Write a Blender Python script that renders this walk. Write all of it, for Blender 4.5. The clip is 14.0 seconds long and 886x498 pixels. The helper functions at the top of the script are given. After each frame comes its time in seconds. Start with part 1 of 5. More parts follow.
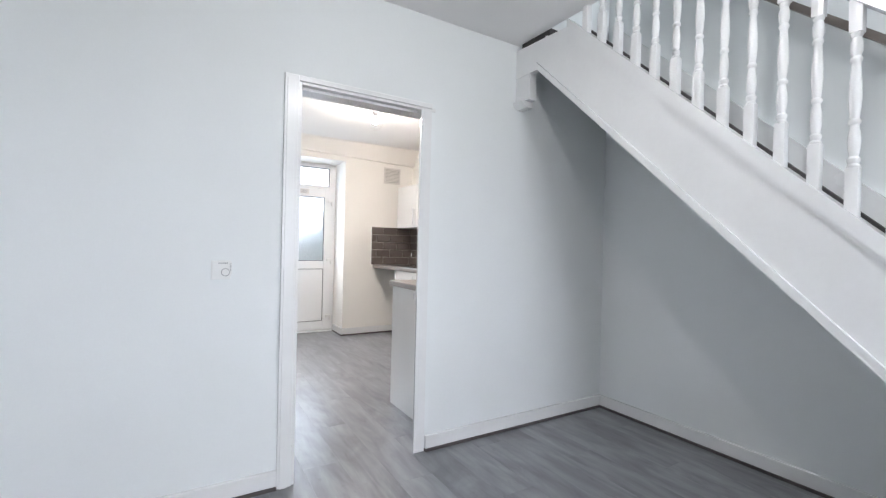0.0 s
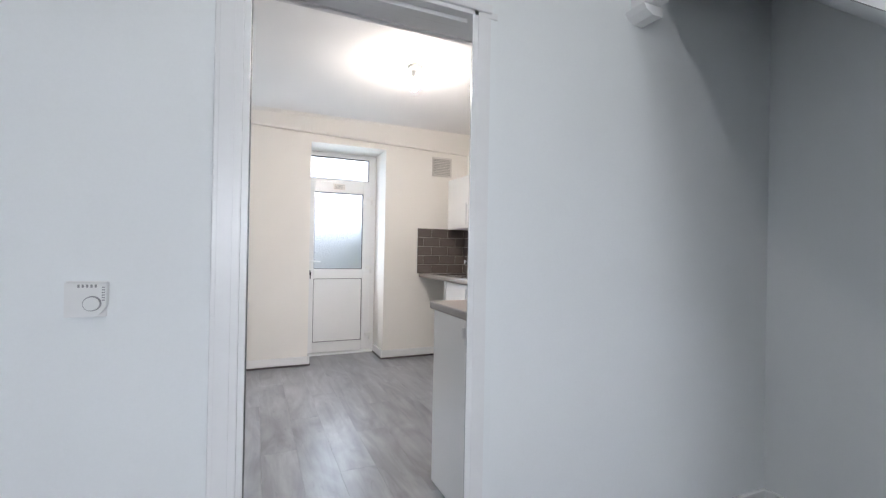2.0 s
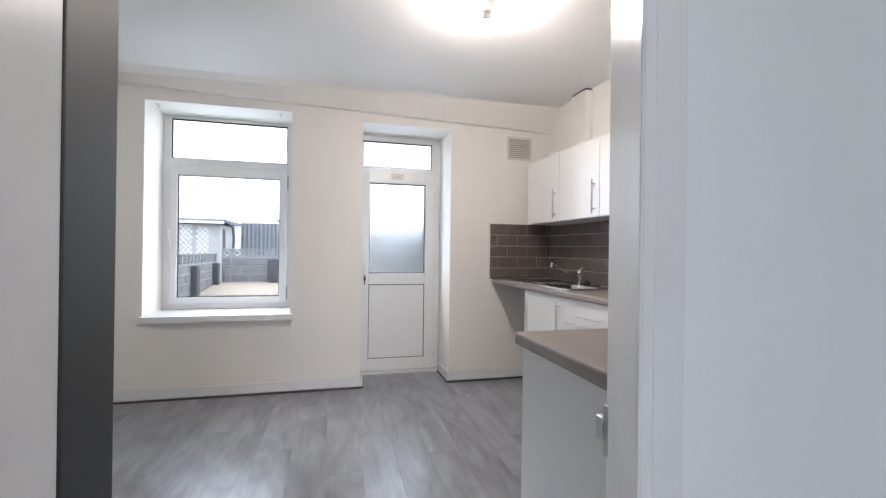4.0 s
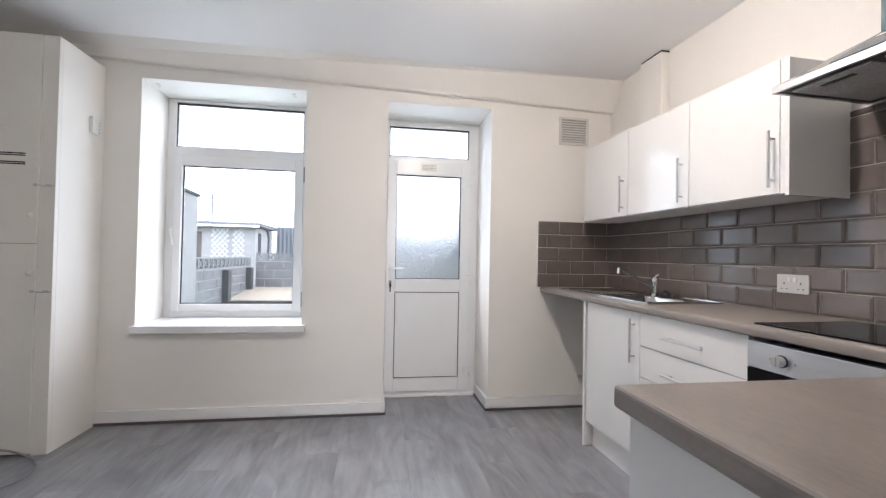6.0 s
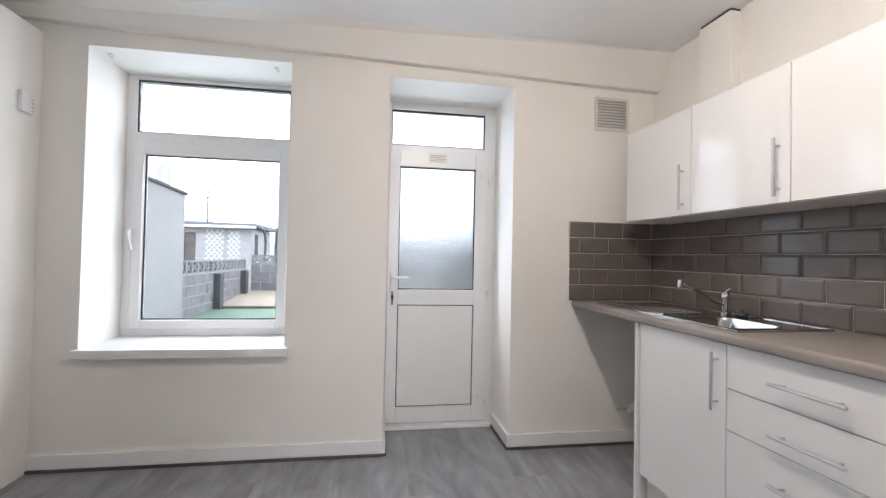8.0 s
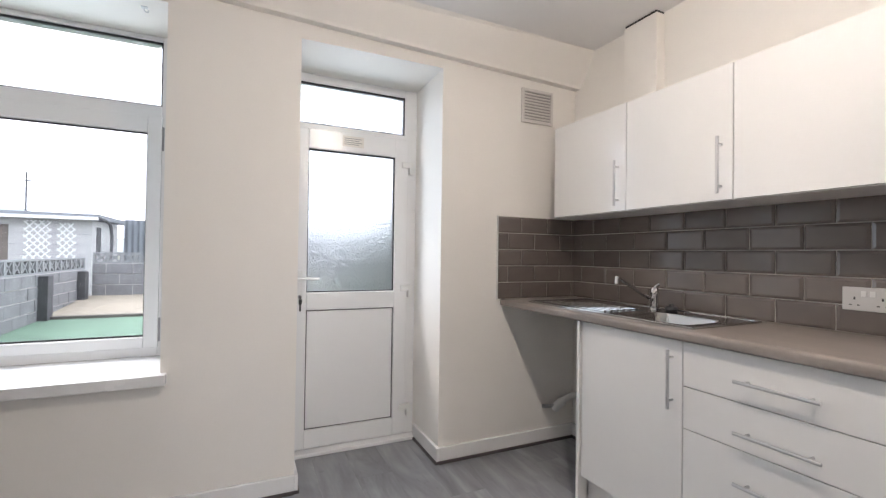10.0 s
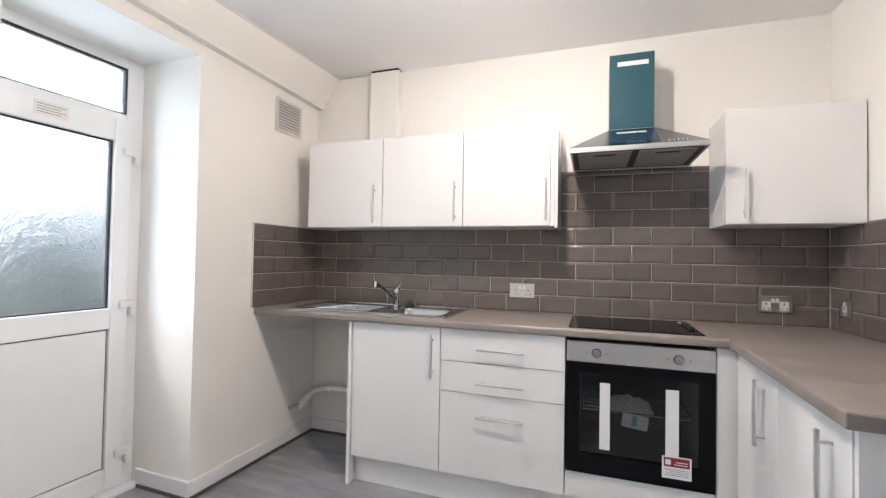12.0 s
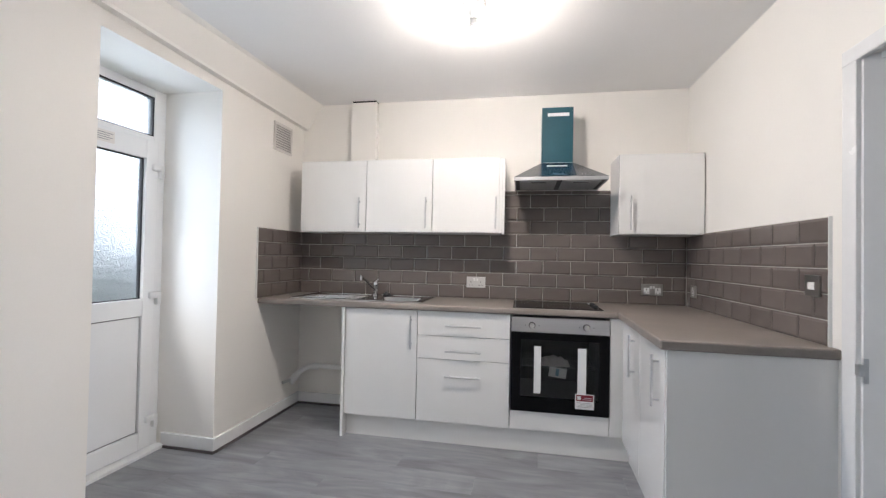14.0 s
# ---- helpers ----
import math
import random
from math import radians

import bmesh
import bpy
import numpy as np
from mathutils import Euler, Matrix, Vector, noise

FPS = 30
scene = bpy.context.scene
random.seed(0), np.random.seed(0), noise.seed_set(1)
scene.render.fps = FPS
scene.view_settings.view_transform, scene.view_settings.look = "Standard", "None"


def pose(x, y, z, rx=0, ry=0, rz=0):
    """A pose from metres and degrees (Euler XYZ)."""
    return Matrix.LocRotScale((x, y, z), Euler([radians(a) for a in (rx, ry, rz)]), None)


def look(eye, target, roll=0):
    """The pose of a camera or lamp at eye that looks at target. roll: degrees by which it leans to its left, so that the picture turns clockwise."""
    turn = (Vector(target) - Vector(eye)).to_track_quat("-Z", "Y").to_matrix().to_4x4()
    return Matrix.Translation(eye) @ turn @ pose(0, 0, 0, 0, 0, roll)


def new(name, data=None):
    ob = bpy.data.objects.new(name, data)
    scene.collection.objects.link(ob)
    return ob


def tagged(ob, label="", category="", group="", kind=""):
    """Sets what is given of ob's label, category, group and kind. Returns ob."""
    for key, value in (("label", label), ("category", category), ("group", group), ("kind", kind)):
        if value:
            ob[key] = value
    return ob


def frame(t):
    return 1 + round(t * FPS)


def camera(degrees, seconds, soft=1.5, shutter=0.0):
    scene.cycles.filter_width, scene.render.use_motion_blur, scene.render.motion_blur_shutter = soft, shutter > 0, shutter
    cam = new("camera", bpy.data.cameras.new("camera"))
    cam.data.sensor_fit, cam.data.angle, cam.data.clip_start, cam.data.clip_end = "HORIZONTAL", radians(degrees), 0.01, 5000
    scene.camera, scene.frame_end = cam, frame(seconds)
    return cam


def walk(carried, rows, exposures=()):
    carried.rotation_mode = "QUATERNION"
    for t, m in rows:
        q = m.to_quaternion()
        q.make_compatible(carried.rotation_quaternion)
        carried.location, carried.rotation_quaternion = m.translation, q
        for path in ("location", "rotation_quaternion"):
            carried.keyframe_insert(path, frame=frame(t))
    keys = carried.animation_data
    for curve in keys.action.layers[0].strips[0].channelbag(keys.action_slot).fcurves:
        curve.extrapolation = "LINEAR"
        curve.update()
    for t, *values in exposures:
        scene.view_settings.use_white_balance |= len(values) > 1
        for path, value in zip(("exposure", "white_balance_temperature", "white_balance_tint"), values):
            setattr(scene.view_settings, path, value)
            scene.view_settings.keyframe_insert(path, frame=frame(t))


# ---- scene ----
cam = camera(91.5, 14.0, 1.3)
PATH = [
    (0, (0.562, 0.384, 1.185), (1.597, 2.095, 1.173), 1.4),
    (0.5, (0.709, 0.621, 1.174), (1.673, 2.373, 1.179), 1.2),
    (1, (0.834, 0.849, 1.18), (1.757, 2.624, 1.184), 1.1),
    (1.5, (0.963, 1.075, 1.182), (1.831, 2.877, 1.183), 1.2),
    (2, (1.072, 1.298, 1.185), (1.871, 3.132, 1.19), 1.1),
    (2.5, (1.173, 1.547, 1.18), (1.892, 3.414, 1.187), 0.7),
    (3, (1.242, 1.759, 1.183), (1.889, 3.651, 1.183), 0.7),
    (3.5, (1.293, 1.938, 1.184), (1.859, 3.856, 1.18), 0.7),
    (6, (1.488, 2.678, 1.141), (1.807, 4.652, 1.174), 1.1),
    (6.5, (1.49, 2.831, 1.151), (1.797, 4.807, 1.185), 1.1),
    (7, (1.523, 2.987, 1.162), (1.819, 4.965, 1.199), 1.2),
    (9.5, (1.414, 3.478, 1.189), (1.899, 5.418, 1.219), 1.1),
    (10, (1.345, 3.57, 1.184), (2.171, 5.391, 1.21), 0.8),
    (10.5, (1.241, 3.657, 1.187), (2.44, 5.258, 1.221), 0.7),
    (11, (1.126, 3.728, 1.207), (2.586, 5.094, 1.237), 0.7),
    (11.5, (0.942, 3.812, 1.219), (2.639, 4.87, 1.252), 0.9),
    (12, (0.741, 3.87, 1.232), (2.613, 4.574, 1.275), 1.0),
    (12.5, (0.525, 3.885, 1.224), (2.461, 4.384, 1.276), 1.0),
    (13, (0.324, 3.888, 1.226), (2.271, 4.343, 1.273), 1.1),
    (13.5, (0.168, 3.878, 1.219), (2.116, 4.327, 1.265), 1.1),
    (14, (0.018, 3.883, 1.24), (1.972, 4.306, 1.275), 1.1),
]
walk(cam, [(t, look(eye, target, roll)) for t, eye, target, roll in PATH], [(0, 2.14, 6600, 13), (1.5, 1.94, 6550, 13), (3, 1.58, 6500, 14), (3.5, 1.55, 6500, 14), (6, 1.68, 6550, 15), (9.5, 1.5, 6750, 15), (10.5, 1.6, 6800, 15), (11.5, 1.88, 6600, 14), (12.5, 1.95, 6600, 14), (14, 1.72, 6450, 13)])

# ---- world, sun and exposure ----
world = bpy.data.worlds.new("overcast_sky")
scene.world = world
world.use_nodes = True
wn, wl = world.node_tree.nodes, world.node_tree.links
wbg = wn["Background"]
sky = wn.new("ShaderNodeTexSky")
sky.sky_type, sky.sun_disc = "NISHITA", False
sky.sun_elevation, sky.sun_rotation = radians(32), radians(60)
sky.dust_density, sky.air_density = 4.0, 1.2
cloud = wn.new("ShaderNodeMixRGB")
cloud.inputs[0].default_value = 0.85
cloud.inputs[2].default_value = (36.0, 39.8, 45.5, 1)
wl.new(sky.outputs[0], cloud.inputs[1])
wl.new(cloud.outputs[0], wbg.inputs[0])
wbg.inputs[1].default_value = 0.085

sun_data = bpy.data.lights.new("sun", "SUN")
sun_data.energy, sun_data.angle, sun_data.color = 0.5, radians(20), (1, 0.97, 0.93)
sun = new("sun", sun_data)
sun.matrix_world = look((-6, 16, 12), (1, 9, 0))

# daylight of the front window, in its opening behind the start of the walk
day = bpy.data.lights.new("front_window_daylight", "AREA")
day.shape, day.size, day.size_y, day.energy, day.color = "RECTANGLE", 1.7, 1.25, 8.0, (0.92, 0.97, 1.0)
day_ob = new("front_window_daylight", day)
day_ob.matrix_world = look((1.3, -3.02, 1.45), (1.3, 0, 1.45))

# daylight of the kitchen window and of the glazed back door, just inside their panes
for nm, px, pz, w, h, watts in (("kitchen_window_daylight", 0.47, 1.45, 0.80, 1.45, 2.6), ("back_door_daylight", 1.94, 1.50, 0.52, 1.20, 1.6)):
    lamp = bpy.data.lights.new(nm, "AREA")
    lamp.shape, lamp.size, lamp.size_y, lamp.energy, lamp.color = "RECTANGLE", w, h, watts, (0.70, 0.85, 1.0)
    new(nm, lamp).matrix_world = look((px, 6.17, pz), (px, 5.0, pz))

# fill light added to brighten the stairwell, in an invented opening out of view
landing = bpy.data.lights.new("stairwell_fill_light", "AREA")
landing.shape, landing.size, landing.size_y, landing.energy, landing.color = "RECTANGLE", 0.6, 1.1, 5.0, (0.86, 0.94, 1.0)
new("stairwell_fill_light", landing).matrix_world = look((2.85, -0.6, 3.8), (2.85, 1.5, 2.6))

KITCHEN_BULB, LIVING_BULB = 520.0, 185.0

# ---- materials ----
def node_mat(name):
    m = bpy.data.materials.new(name)
    m.use_nodes = True
    nt = m.node_tree
    return m, nt.nodes, nt.links, nt.nodes["Principled BSDF"]


def ramp(nodes, stops):
    r = nodes.new("ShaderNodeValToRGB")
    e = r.color_ramp.elements
    while len(e) < len(stops):
        e.new(0.5)
    for el, (p, c) in zip(e, stops):
        el.position, el.color = p, (*c, 1)
    return r


def surface(name, col, rough=0.5, metal=0.0, var=0.06, scale=3.0, fine=60.0, bump=0.0, rough_var=0.08, stretch=(1, 1, 1), coat=0.0):
    """A base colour with soft blotches, fine grain, uneven gloss and a little relief."""
    m, n, l, b = node_mat(name)
    tc, mp = n.new("ShaderNodeTexCoord"), n.new("ShaderNodeMapping")
    mp.inputs["Scale"].default_value = stretch
    l.new(tc.outputs["Object"], mp.inputs[0])
    big, small = n.new("ShaderNodeTexNoise"), n.new("ShaderNodeTexNoise")
    big.inputs["Scale"].default_value, small.inputs["Scale"].default_value = scale, fine
    big.inputs["Detail"].default_value, small.inputs["Detail"].default_value = 5, 3
    l.new(mp.outputs[0], big.inputs[0]), l.new(mp.outputs[0], small.inputs[0])
    mix = n.new("ShaderNodeMath")
    mix.operation = "MULTIPLY_ADD"
    mix.inputs[1].default_value = 0.35
    l.new(small.outputs[0], mix.inputs[0]), l.new(big.outputs[0], mix.inputs[2])
    lo, hi = [max(0, c * (1 - var)) for c in col], [min(1, c * (1 + var)) for c in col]
    r = ramp(n, [(0.42, lo), (0.92, hi)])
    l.new(mix.outputs[0], r.inputs[0]), l.new(r.outputs[0], b.inputs["Base Color"])
    rr = n.new("ShaderNodeMapRange")
    rr.inputs[3].default_value, rr.inputs[4].default_value = max(0.02, rough - rough_var), min(1, rough + rough_var)
    l.new(big.outputs[0], rr.inputs[0]), l.new(rr.outputs[0], b.inputs["Roughness"])
    b.inputs["Metallic"].default_value = metal
    b.inputs["Coat Weight"].default_value = coat
    if bump:
        bp = n.new("ShaderNodeBump")
        bp.inputs["Strength"].default_value, bp.inputs["Distance"].default_value = bump, 0.004
        l.new(small.outputs[0], bp.inputs["Height"]), l.new(bp.outputs[0], b.inputs["Normal"])
    return m


def laminate(name):
    """Grey wood-print boards: long grain, cloudy patches, dark knots; each board its own tone."""
    m, n, l, b = node_mat(name)
    tc, info = n.new("ShaderNodeTexCoord"), n.new("ShaderNodeObjectInfo")
    off = n.new("ShaderNodeVectorMath")
    off.operation = "SCALE"
    off.inputs[0].default_value = (37, 53, 0)
    l.new(info.outputs["Random"], off.inputs["Scale"])
    add = n.new("ShaderNodeVectorMath")
    l.new(tc.outputs["Object"], add.inputs[0]), l.new(off.outputs[0], add.inputs[1])

    def layer(sx, sy, scale, detail, warp=0.0):
        mp, t = n.new("ShaderNodeMapping"), n.new("ShaderNodeTexNoise")
        mp.inputs["Scale"].default_value = (sx, sy, 1)
        l.new(add.outputs[0], mp.inputs[0]), l.new(mp.outputs[0], t.inputs[0])
        t.inputs["Scale"].default_value, t.inputs["Detail"].default_value, t.inputs["Distortion"].default_value = scale, detail, warp
        return t
    grain, cloud_, knot = layer(8, 0.9, 2.0, 4, 1.2), layer(2.6, 0.8, 1.7, 4, 1.8), layer(7, 2.2, 2.6, 3, 1.8)
    g = ramp(n, [(0.25, (0.215, 0.22, 0.238)), (0.5, (0.26, 0.266, 0.285)), (0.75, (0.305, 0.311, 0.332))])
    l.new(grain.outputs[0], g.inputs[0])
    c = ramp(n, [(0.3, (0.68, 0.68, 0.68)), (0.7, (1.24, 1.24, 1.24))])
    l.new(cloud_.outputs[0], c.inputs[0])
    k = ramp(n, [(0.22, (0.78, 0.77, 0.77)), (0.38, (1, 1, 1))])
    l.new(knot.outputs[0], k.inputs[0])
    m1, m2 = n.new("ShaderNodeMixRGB"), n.new("ShaderNodeMixRGB")
    for mm in (m1, m2):
        mm.blend_type, mm.inputs[0].default_value = "MULTIPLY", 1
    l.new(g.outputs[0], m1.inputs[1]), l.new(c.outputs[0], m1.inputs[2])
    l.new(m1.outputs[0], m2.inputs[1]), l.new(k.outputs[0], m2.inputs[2])
    vein, mask = layer(12, 0.7, 2.2, 4, 1.0), layer(3, 1.4, 2.0, 2, 0.6)
    vr = ramp(n, [(0.44, (1, 1, 1)), (0.49, (0.94, 0.94, 0.94)), (0.54, (1, 1, 1))])
    l.new(vein.outputs[0], vr.inputs[0])
    mr = ramp(n, [(0.44, (0.12, 0.12, 0.12)), (0.6, (1, 1, 1))])
    l.new(mask.outputs[0], mr.inputs[0])
    m3 = n.new("ShaderNodeMixRGB")
    m3.blend_type = "MULTIPLY"
    l.new(mr.outputs[0], m3.inputs[0]), l.new(m2.outputs[0], m3.inputs[1]), l.new(vr.outputs[0], m3.inputs[2])
    tone = n.new("ShaderNodeMapRange")
    tone.inputs[3].default_value, tone.inputs[4].default_value = 0.94, 1.06
    l.new(info.outputs["Random"], tone.inputs[0])
    sc = n.new("ShaderNodeVectorMath")
    sc.operation = "SCALE"
    l.new(m3.outputs[0], sc.inputs[0]), l.new(tone.outputs[0], sc.inputs["Scale"])
    l.new(sc.outputs[0], b.inputs["Base Color"])
    rr = n.new("ShaderNodeMapRange")
    rr.inputs[3].default_value, rr.inputs[4].default_value = 0.25, 0.36
    l.new(cloud_.outputs[0], rr.inputs[0]), l.new(rr.outputs[0], b.inputs["Roughness"])
    bp = n.new("ShaderNodeBump")
    b.inputs["IOR"].default_value = 1.6
    bp.inputs["Strength"].default_value, bp.inputs["Distance"].default_value = 0.08, 0.0015
    l.new(grain.outputs[0], bp.inputs["Height"]), l.new(bp.outputs[0], b.inputs["Normal"])
    return m


def tile_glaze(name, col):
    m, n, l, b = node_mat(name)
    tc, info, t = n.new("ShaderNodeTexCoord"), n.new("ShaderNodeObjectInfo"), n.new("ShaderNodeTexNoise")
    t.inputs["Scale"].default_value = 7
    l.new(tc.outputs["Object"], t.inputs[0])
    s = n.new("ShaderNodeMath")
    s.operation = "MULTIPLY_ADD"
    s.inputs[1].default_value, s.inputs[2].default_value = 0.5, 0.0
    l.new(info.outputs["Random"], s.inputs[0])
    a = n.new("ShaderNodeMath")
    l.new(s.outputs[0], a.inputs[0]), l.new(t.outputs[0], a.inputs[1])
    r = ramp(n, [(0.3, [c * 0.86 for c in col]), (1.0, [c * 1.15 for c in col])])
    l.new(a.outputs[0], r.inputs[0]), l.new(r.outputs[0], b.inputs["Base Color"])
    b.inputs["Roughness"].default_value = 0.17
    bp = n.new("ShaderNodeBump")
    bp.inputs["Strength"].default_value, bp.inputs["Distance"].default_value = 0.08, 0.004
    l.new(t.outputs[0], bp.inputs["Height"]), l.new(bp.outputs[0], b.inputs["Normal"])
    return m


def dimmed_glass(name, rough=0.0, pattern=0.0):
    m, n, l, b = node_mat(name)
    b.inputs["Transmission Weight"].default_value, b.inputs["Roughness"].default_value = 1.0, rough
    # grey base colour dims the bright outdoors seen through the panes
    b.inputs["Base Color"].default_value, b.inputs["IOR"].default_value = (0.27, 0.284, 0.293, 1) if pattern else (0.385, 0.394, 0.398, 1), 1.22 if pattern else 1.08
    if pattern:
        # crinkled leaf-like relief: stretched ridges in two sizes
        tc, mp = n.new("ShaderNodeTexCoord"), n.new("ShaderNodeMapping")
        mp.inputs["Rotation"].default_value = (0, 0.6, 0)
        l.new(tc.outputs["Object"], mp.inputs[0])
        a = n.new("ShaderNodeMath")
        for k, (sc, dist) in enumerate(((12, 2.0), (24, 2.6))):
            t, rd = n.new("ShaderNodeTexNoise"), n.new("ShaderNodeMath")
            t.inputs["Scale"].default_value, t.inputs["Detail"].default_value, t.inputs["Distortion"].default_value = sc, 0.6, dist
            l.new(mp.outputs[0], t.inputs[0])
            rd.operation = "PINGPONG"
            rd.inputs[1].default_value = 0.16
            l.new(t.outputs[0], rd.inputs[0]), l.new(rd.outputs[0], a.inputs[k])
        bp = n.new("ShaderNodeBump")
        bp.inputs["Strength"].default_value, bp.inputs["Distance"].default_value = pattern, 0.02
        l.new(a.outputs[0], bp.inputs["Height"]), l.new(bp.outputs[0], b.inputs["Normal"])
    return m


def glow(name, col, strength):
    m, n, l, b = node_mat(name)
    b.inputs["Emission Color"].default_value, b.inputs["Emission Strength"].default_value = (*col, 1), strength
    return m


M_LIVING = surface("white_emulsion", (0.835, 0.858, 0.862), 0.62, var=0.025, scale=1.3, fine=140, bump=0.06)
M_KITCHEN = surface("offwhite_emulsion", (0.875, 0.847, 0.805), 0.6, var=0.025, scale=1.3, fine=140, bump=0.06)
M_CEIL = surface("ceiling_white", (0.875, 0.865, 0.86), 0.7, var=0.025, scale=1.0, fine=90, bump=0.1)
M_TRIM = surface("gloss_white_trim", (0.85, 0.85, 0.85), 0.24, var=0.03, scale=4, fine=40, bump=0.05)
M_UNIT = surface("white_gloss_unit", (0.83, 0.825, 0.815), 0.12, var=0.012, scale=2, rough_var=0.03, coat=0.3)
M_CARCASS = surface("white_melamine", (0.80, 0.79, 0.78), 0.4, var=0.02)
M_CUPBOARD = surface("cupboard_paint", (0.84, 0.815, 0.77), 0.42, var=0.03, scale=2, fine=50, bump=0.05)
M_UPVC = surface("white_upvc", (0.84, 0.845, 0.85), 0.22, var=0.015, scale=3, rough_var=0.05)
M_GASKET = surface("black_rubber", (0.025, 0.025, 0.03), 0.6)
M_FLOOR = laminate("grey_laminate")
M_SCOTIA = surface("dark_floor_trim", (0.10, 0.085, 0.085), 0.45, var=0.15)
M_WORKTOP = surface("taupe_worktop", (0.275, 0.24, 0.218), 0.38, var=0.2, scale=9, fine=160, bump=0.05, stretch=(1, 0.35, 1))
M_TILE = tile_glaze("taupe_tile_glaze", (0.155, 0.130, 0.119))
M_GROUT = surface("pale_grout", (0.62, 0.585, 0.555), 0.85, var=0.08, bump=0.15)
M_STEEL = surface("brushed_steel", (0.62, 0.62, 0.63), 0.4, 1.0, var=0.06, scale=4, fine=180, stretch=(1, 0.05, 8))
M_HOOD = surface("dark_brushed_steel", (0.30, 0.31, 0.33), 0.24, 1.0, var=0.06, scale=4, fine=180, stretch=(1, 0.05, 8))
M_PLATE = surface("satin_steel_plate", (0.42, 0.41, 0.40), 0.3, 1.0, var=0.05, scale=8, fine=180)
M_SINK = surface("sink_steel", (0.50, 0.49, 0.48), 0.12, 1.0, var=0.08, scale=5, fine=200, rough_var=0.04)
M_CHROME = surface("chrome", (0.72, 0.72, 0.73), 0.1, 1.0, var=0.02, rough_var=0.03)
M_BLACKGLASS = surface("black_glass", (0.008, 0.008, 0.009), 0.04, var=0.0, rough_var=0.015)
M_BLACKGLASS.node_tree.nodes["Principled BSDF"].inputs["Specular IOR Level"].default_value = 0.06
M_BLACK = surface("black_enamel", (0.02, 0.02, 0.021), 0.4)
M_OVEN_IN = surface("oven_cavity_enamel", (0.11, 0.11, 0.115), 0.3)
M_FILM = surface("teal_protective_film", (0.018, 0.086, 0.115), 0.32, var=0.12, scale=6, bump=0.06)
M_FILM_DARK = surface("blue_film_on_canopy", (0.03, 0.07, 0.115), 0.25, 0.4, var=0.12, scale=6)
M_STICKER = surface("white_sticker", (0.80, 0.80, 0.80), 0.5, var=0.02)
M_PRINT = surface("grey_print", (0.30, 0.30, 0.31), 0.6)
M_FILTER = surface("grease_filter_mesh", (0.5, 0.5, 0.5), 0.5, 0.6, var=0.3, scale=200, fine=500)
M_PLASTIC = surface("white_plastic", (0.80, 0.80, 0.79), 0.35, var=0.02)
M_BEIGE = surface("beige_plastic", (0.72, 0.69, 0.66), 0.45, var=0.04)
# the vent's beige darkened: shade behind the louvres put into the colour
M_VENTBACK = surface("shaded_vent_plastic", (0.42, 0.40, 0.38), 0.6)
M_SOCKET = surface("pale_grey_plastic", (0.60, 0.59, 0.58), 0.3, var=0.03)
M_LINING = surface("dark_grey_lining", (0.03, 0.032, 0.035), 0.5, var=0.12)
M_TREAD = surface("dark_stair_tread", (0.06, 0.055, 0.055), 0.75, var=0.25, fine=200, bump=0.3)
M_WOOD = surface("brown_wood", (0.15, 0.125, 0.11), 0.45, var=0.25, scale=5, stretch=(1, 0.1, 1))
M_GLASS = dimmed_glass("window_glass")
M_PATTERN = dimmed_glass("patterned_door_glass", 0.34, 0.5)
M_OVENGLASS = dimmed_glass("oven_glass")
M_OVENGLASS.node_tree.nodes["Principled BSDF"].inputs["Base Color"].default_value = (0.6, 0.605, 0.61, 1)
M_OVENGLASS.node_tree.nodes["Principled BSDF"].inputs["IOR"].default_value = 1.35
M_RED = surface("dark_red_print", (0.22, 0.02, 0.035), 0.5)
M_BLUEPRINT = surface("pale_blue_print", (0.25, 0.42, 0.52), 0.5)
M_PEBBLE = surface("pebbledash", (0.36, 0.355, 0.36), 0.9, var=0.4, scale=30, fine=110, bump=1.0)
M_BLOCK = surface("grey_concrete_block", (0.22, 0.22, 0.228), 0.9, var=0.25, scale=5, fine=60, bump=0.6)
M_BLOCKDARK = surface("dark_concrete_pier", (0.09, 0.09, 0.095), 0.9, var=0.25, scale=6, bump=0.6)
M_SCREEN = surface("screen_block_concrete", (0.27, 0.276, 0.282), 0.85, var=0.15, scale=8, bump=0.4)
M_SHED = surface("white_painted_blockwork", (0.46, 0.46, 0.46), 0.85, var=0.12, scale=4, bump=0.3)
M_ROOF = surface("grey_roof_felt", (0.20, 0.213, 0.233), 0.8, var=0.2)
M_SAND = surface("pale_gravel", (0.36, 0.31, 0.245), 0.95, var=0.3, scale=12, fine=90, bump=0.8)
M_TURF = surface("green_paving_paint", (0.145, 0.235, 0.165), 0.8, var=0.2, scale=2.5, fine=80, bump=0.3)
M_EARTH = surface("rough_ground", (0.20, 0.20, 0.16), 0.95, var=0.3, scale=1.0)
M_TIMBER = surface("weathered_timber", (0.15, 0.136, 0.122), 0.85, var=0.25, stretch=(0.1, 1, 1))
M_CORR = surface("corrugated_sheet", (0.22, 0.24, 0.26), 0.5, 0.3, var=0.12)
M_LEAF = surface("shrub_leaf", (0.09, 0.115, 0.09), 0.6, var=0.35, scale=20)
# distance haze is put into the hill's base colour
M_HILL = surface("hazy_hill", (0.34, 0.365, 0.385), 0.95, var=0.12, scale=0.05)
M_BULB_K = glow("kitchen_bulb_glow", (1.0, 0.925, 0.845), KITCHEN_BULB)
M_BULB_L = glow("living_bulb_glow", (0.97, 0.985, 1.0), LIVING_BULB)
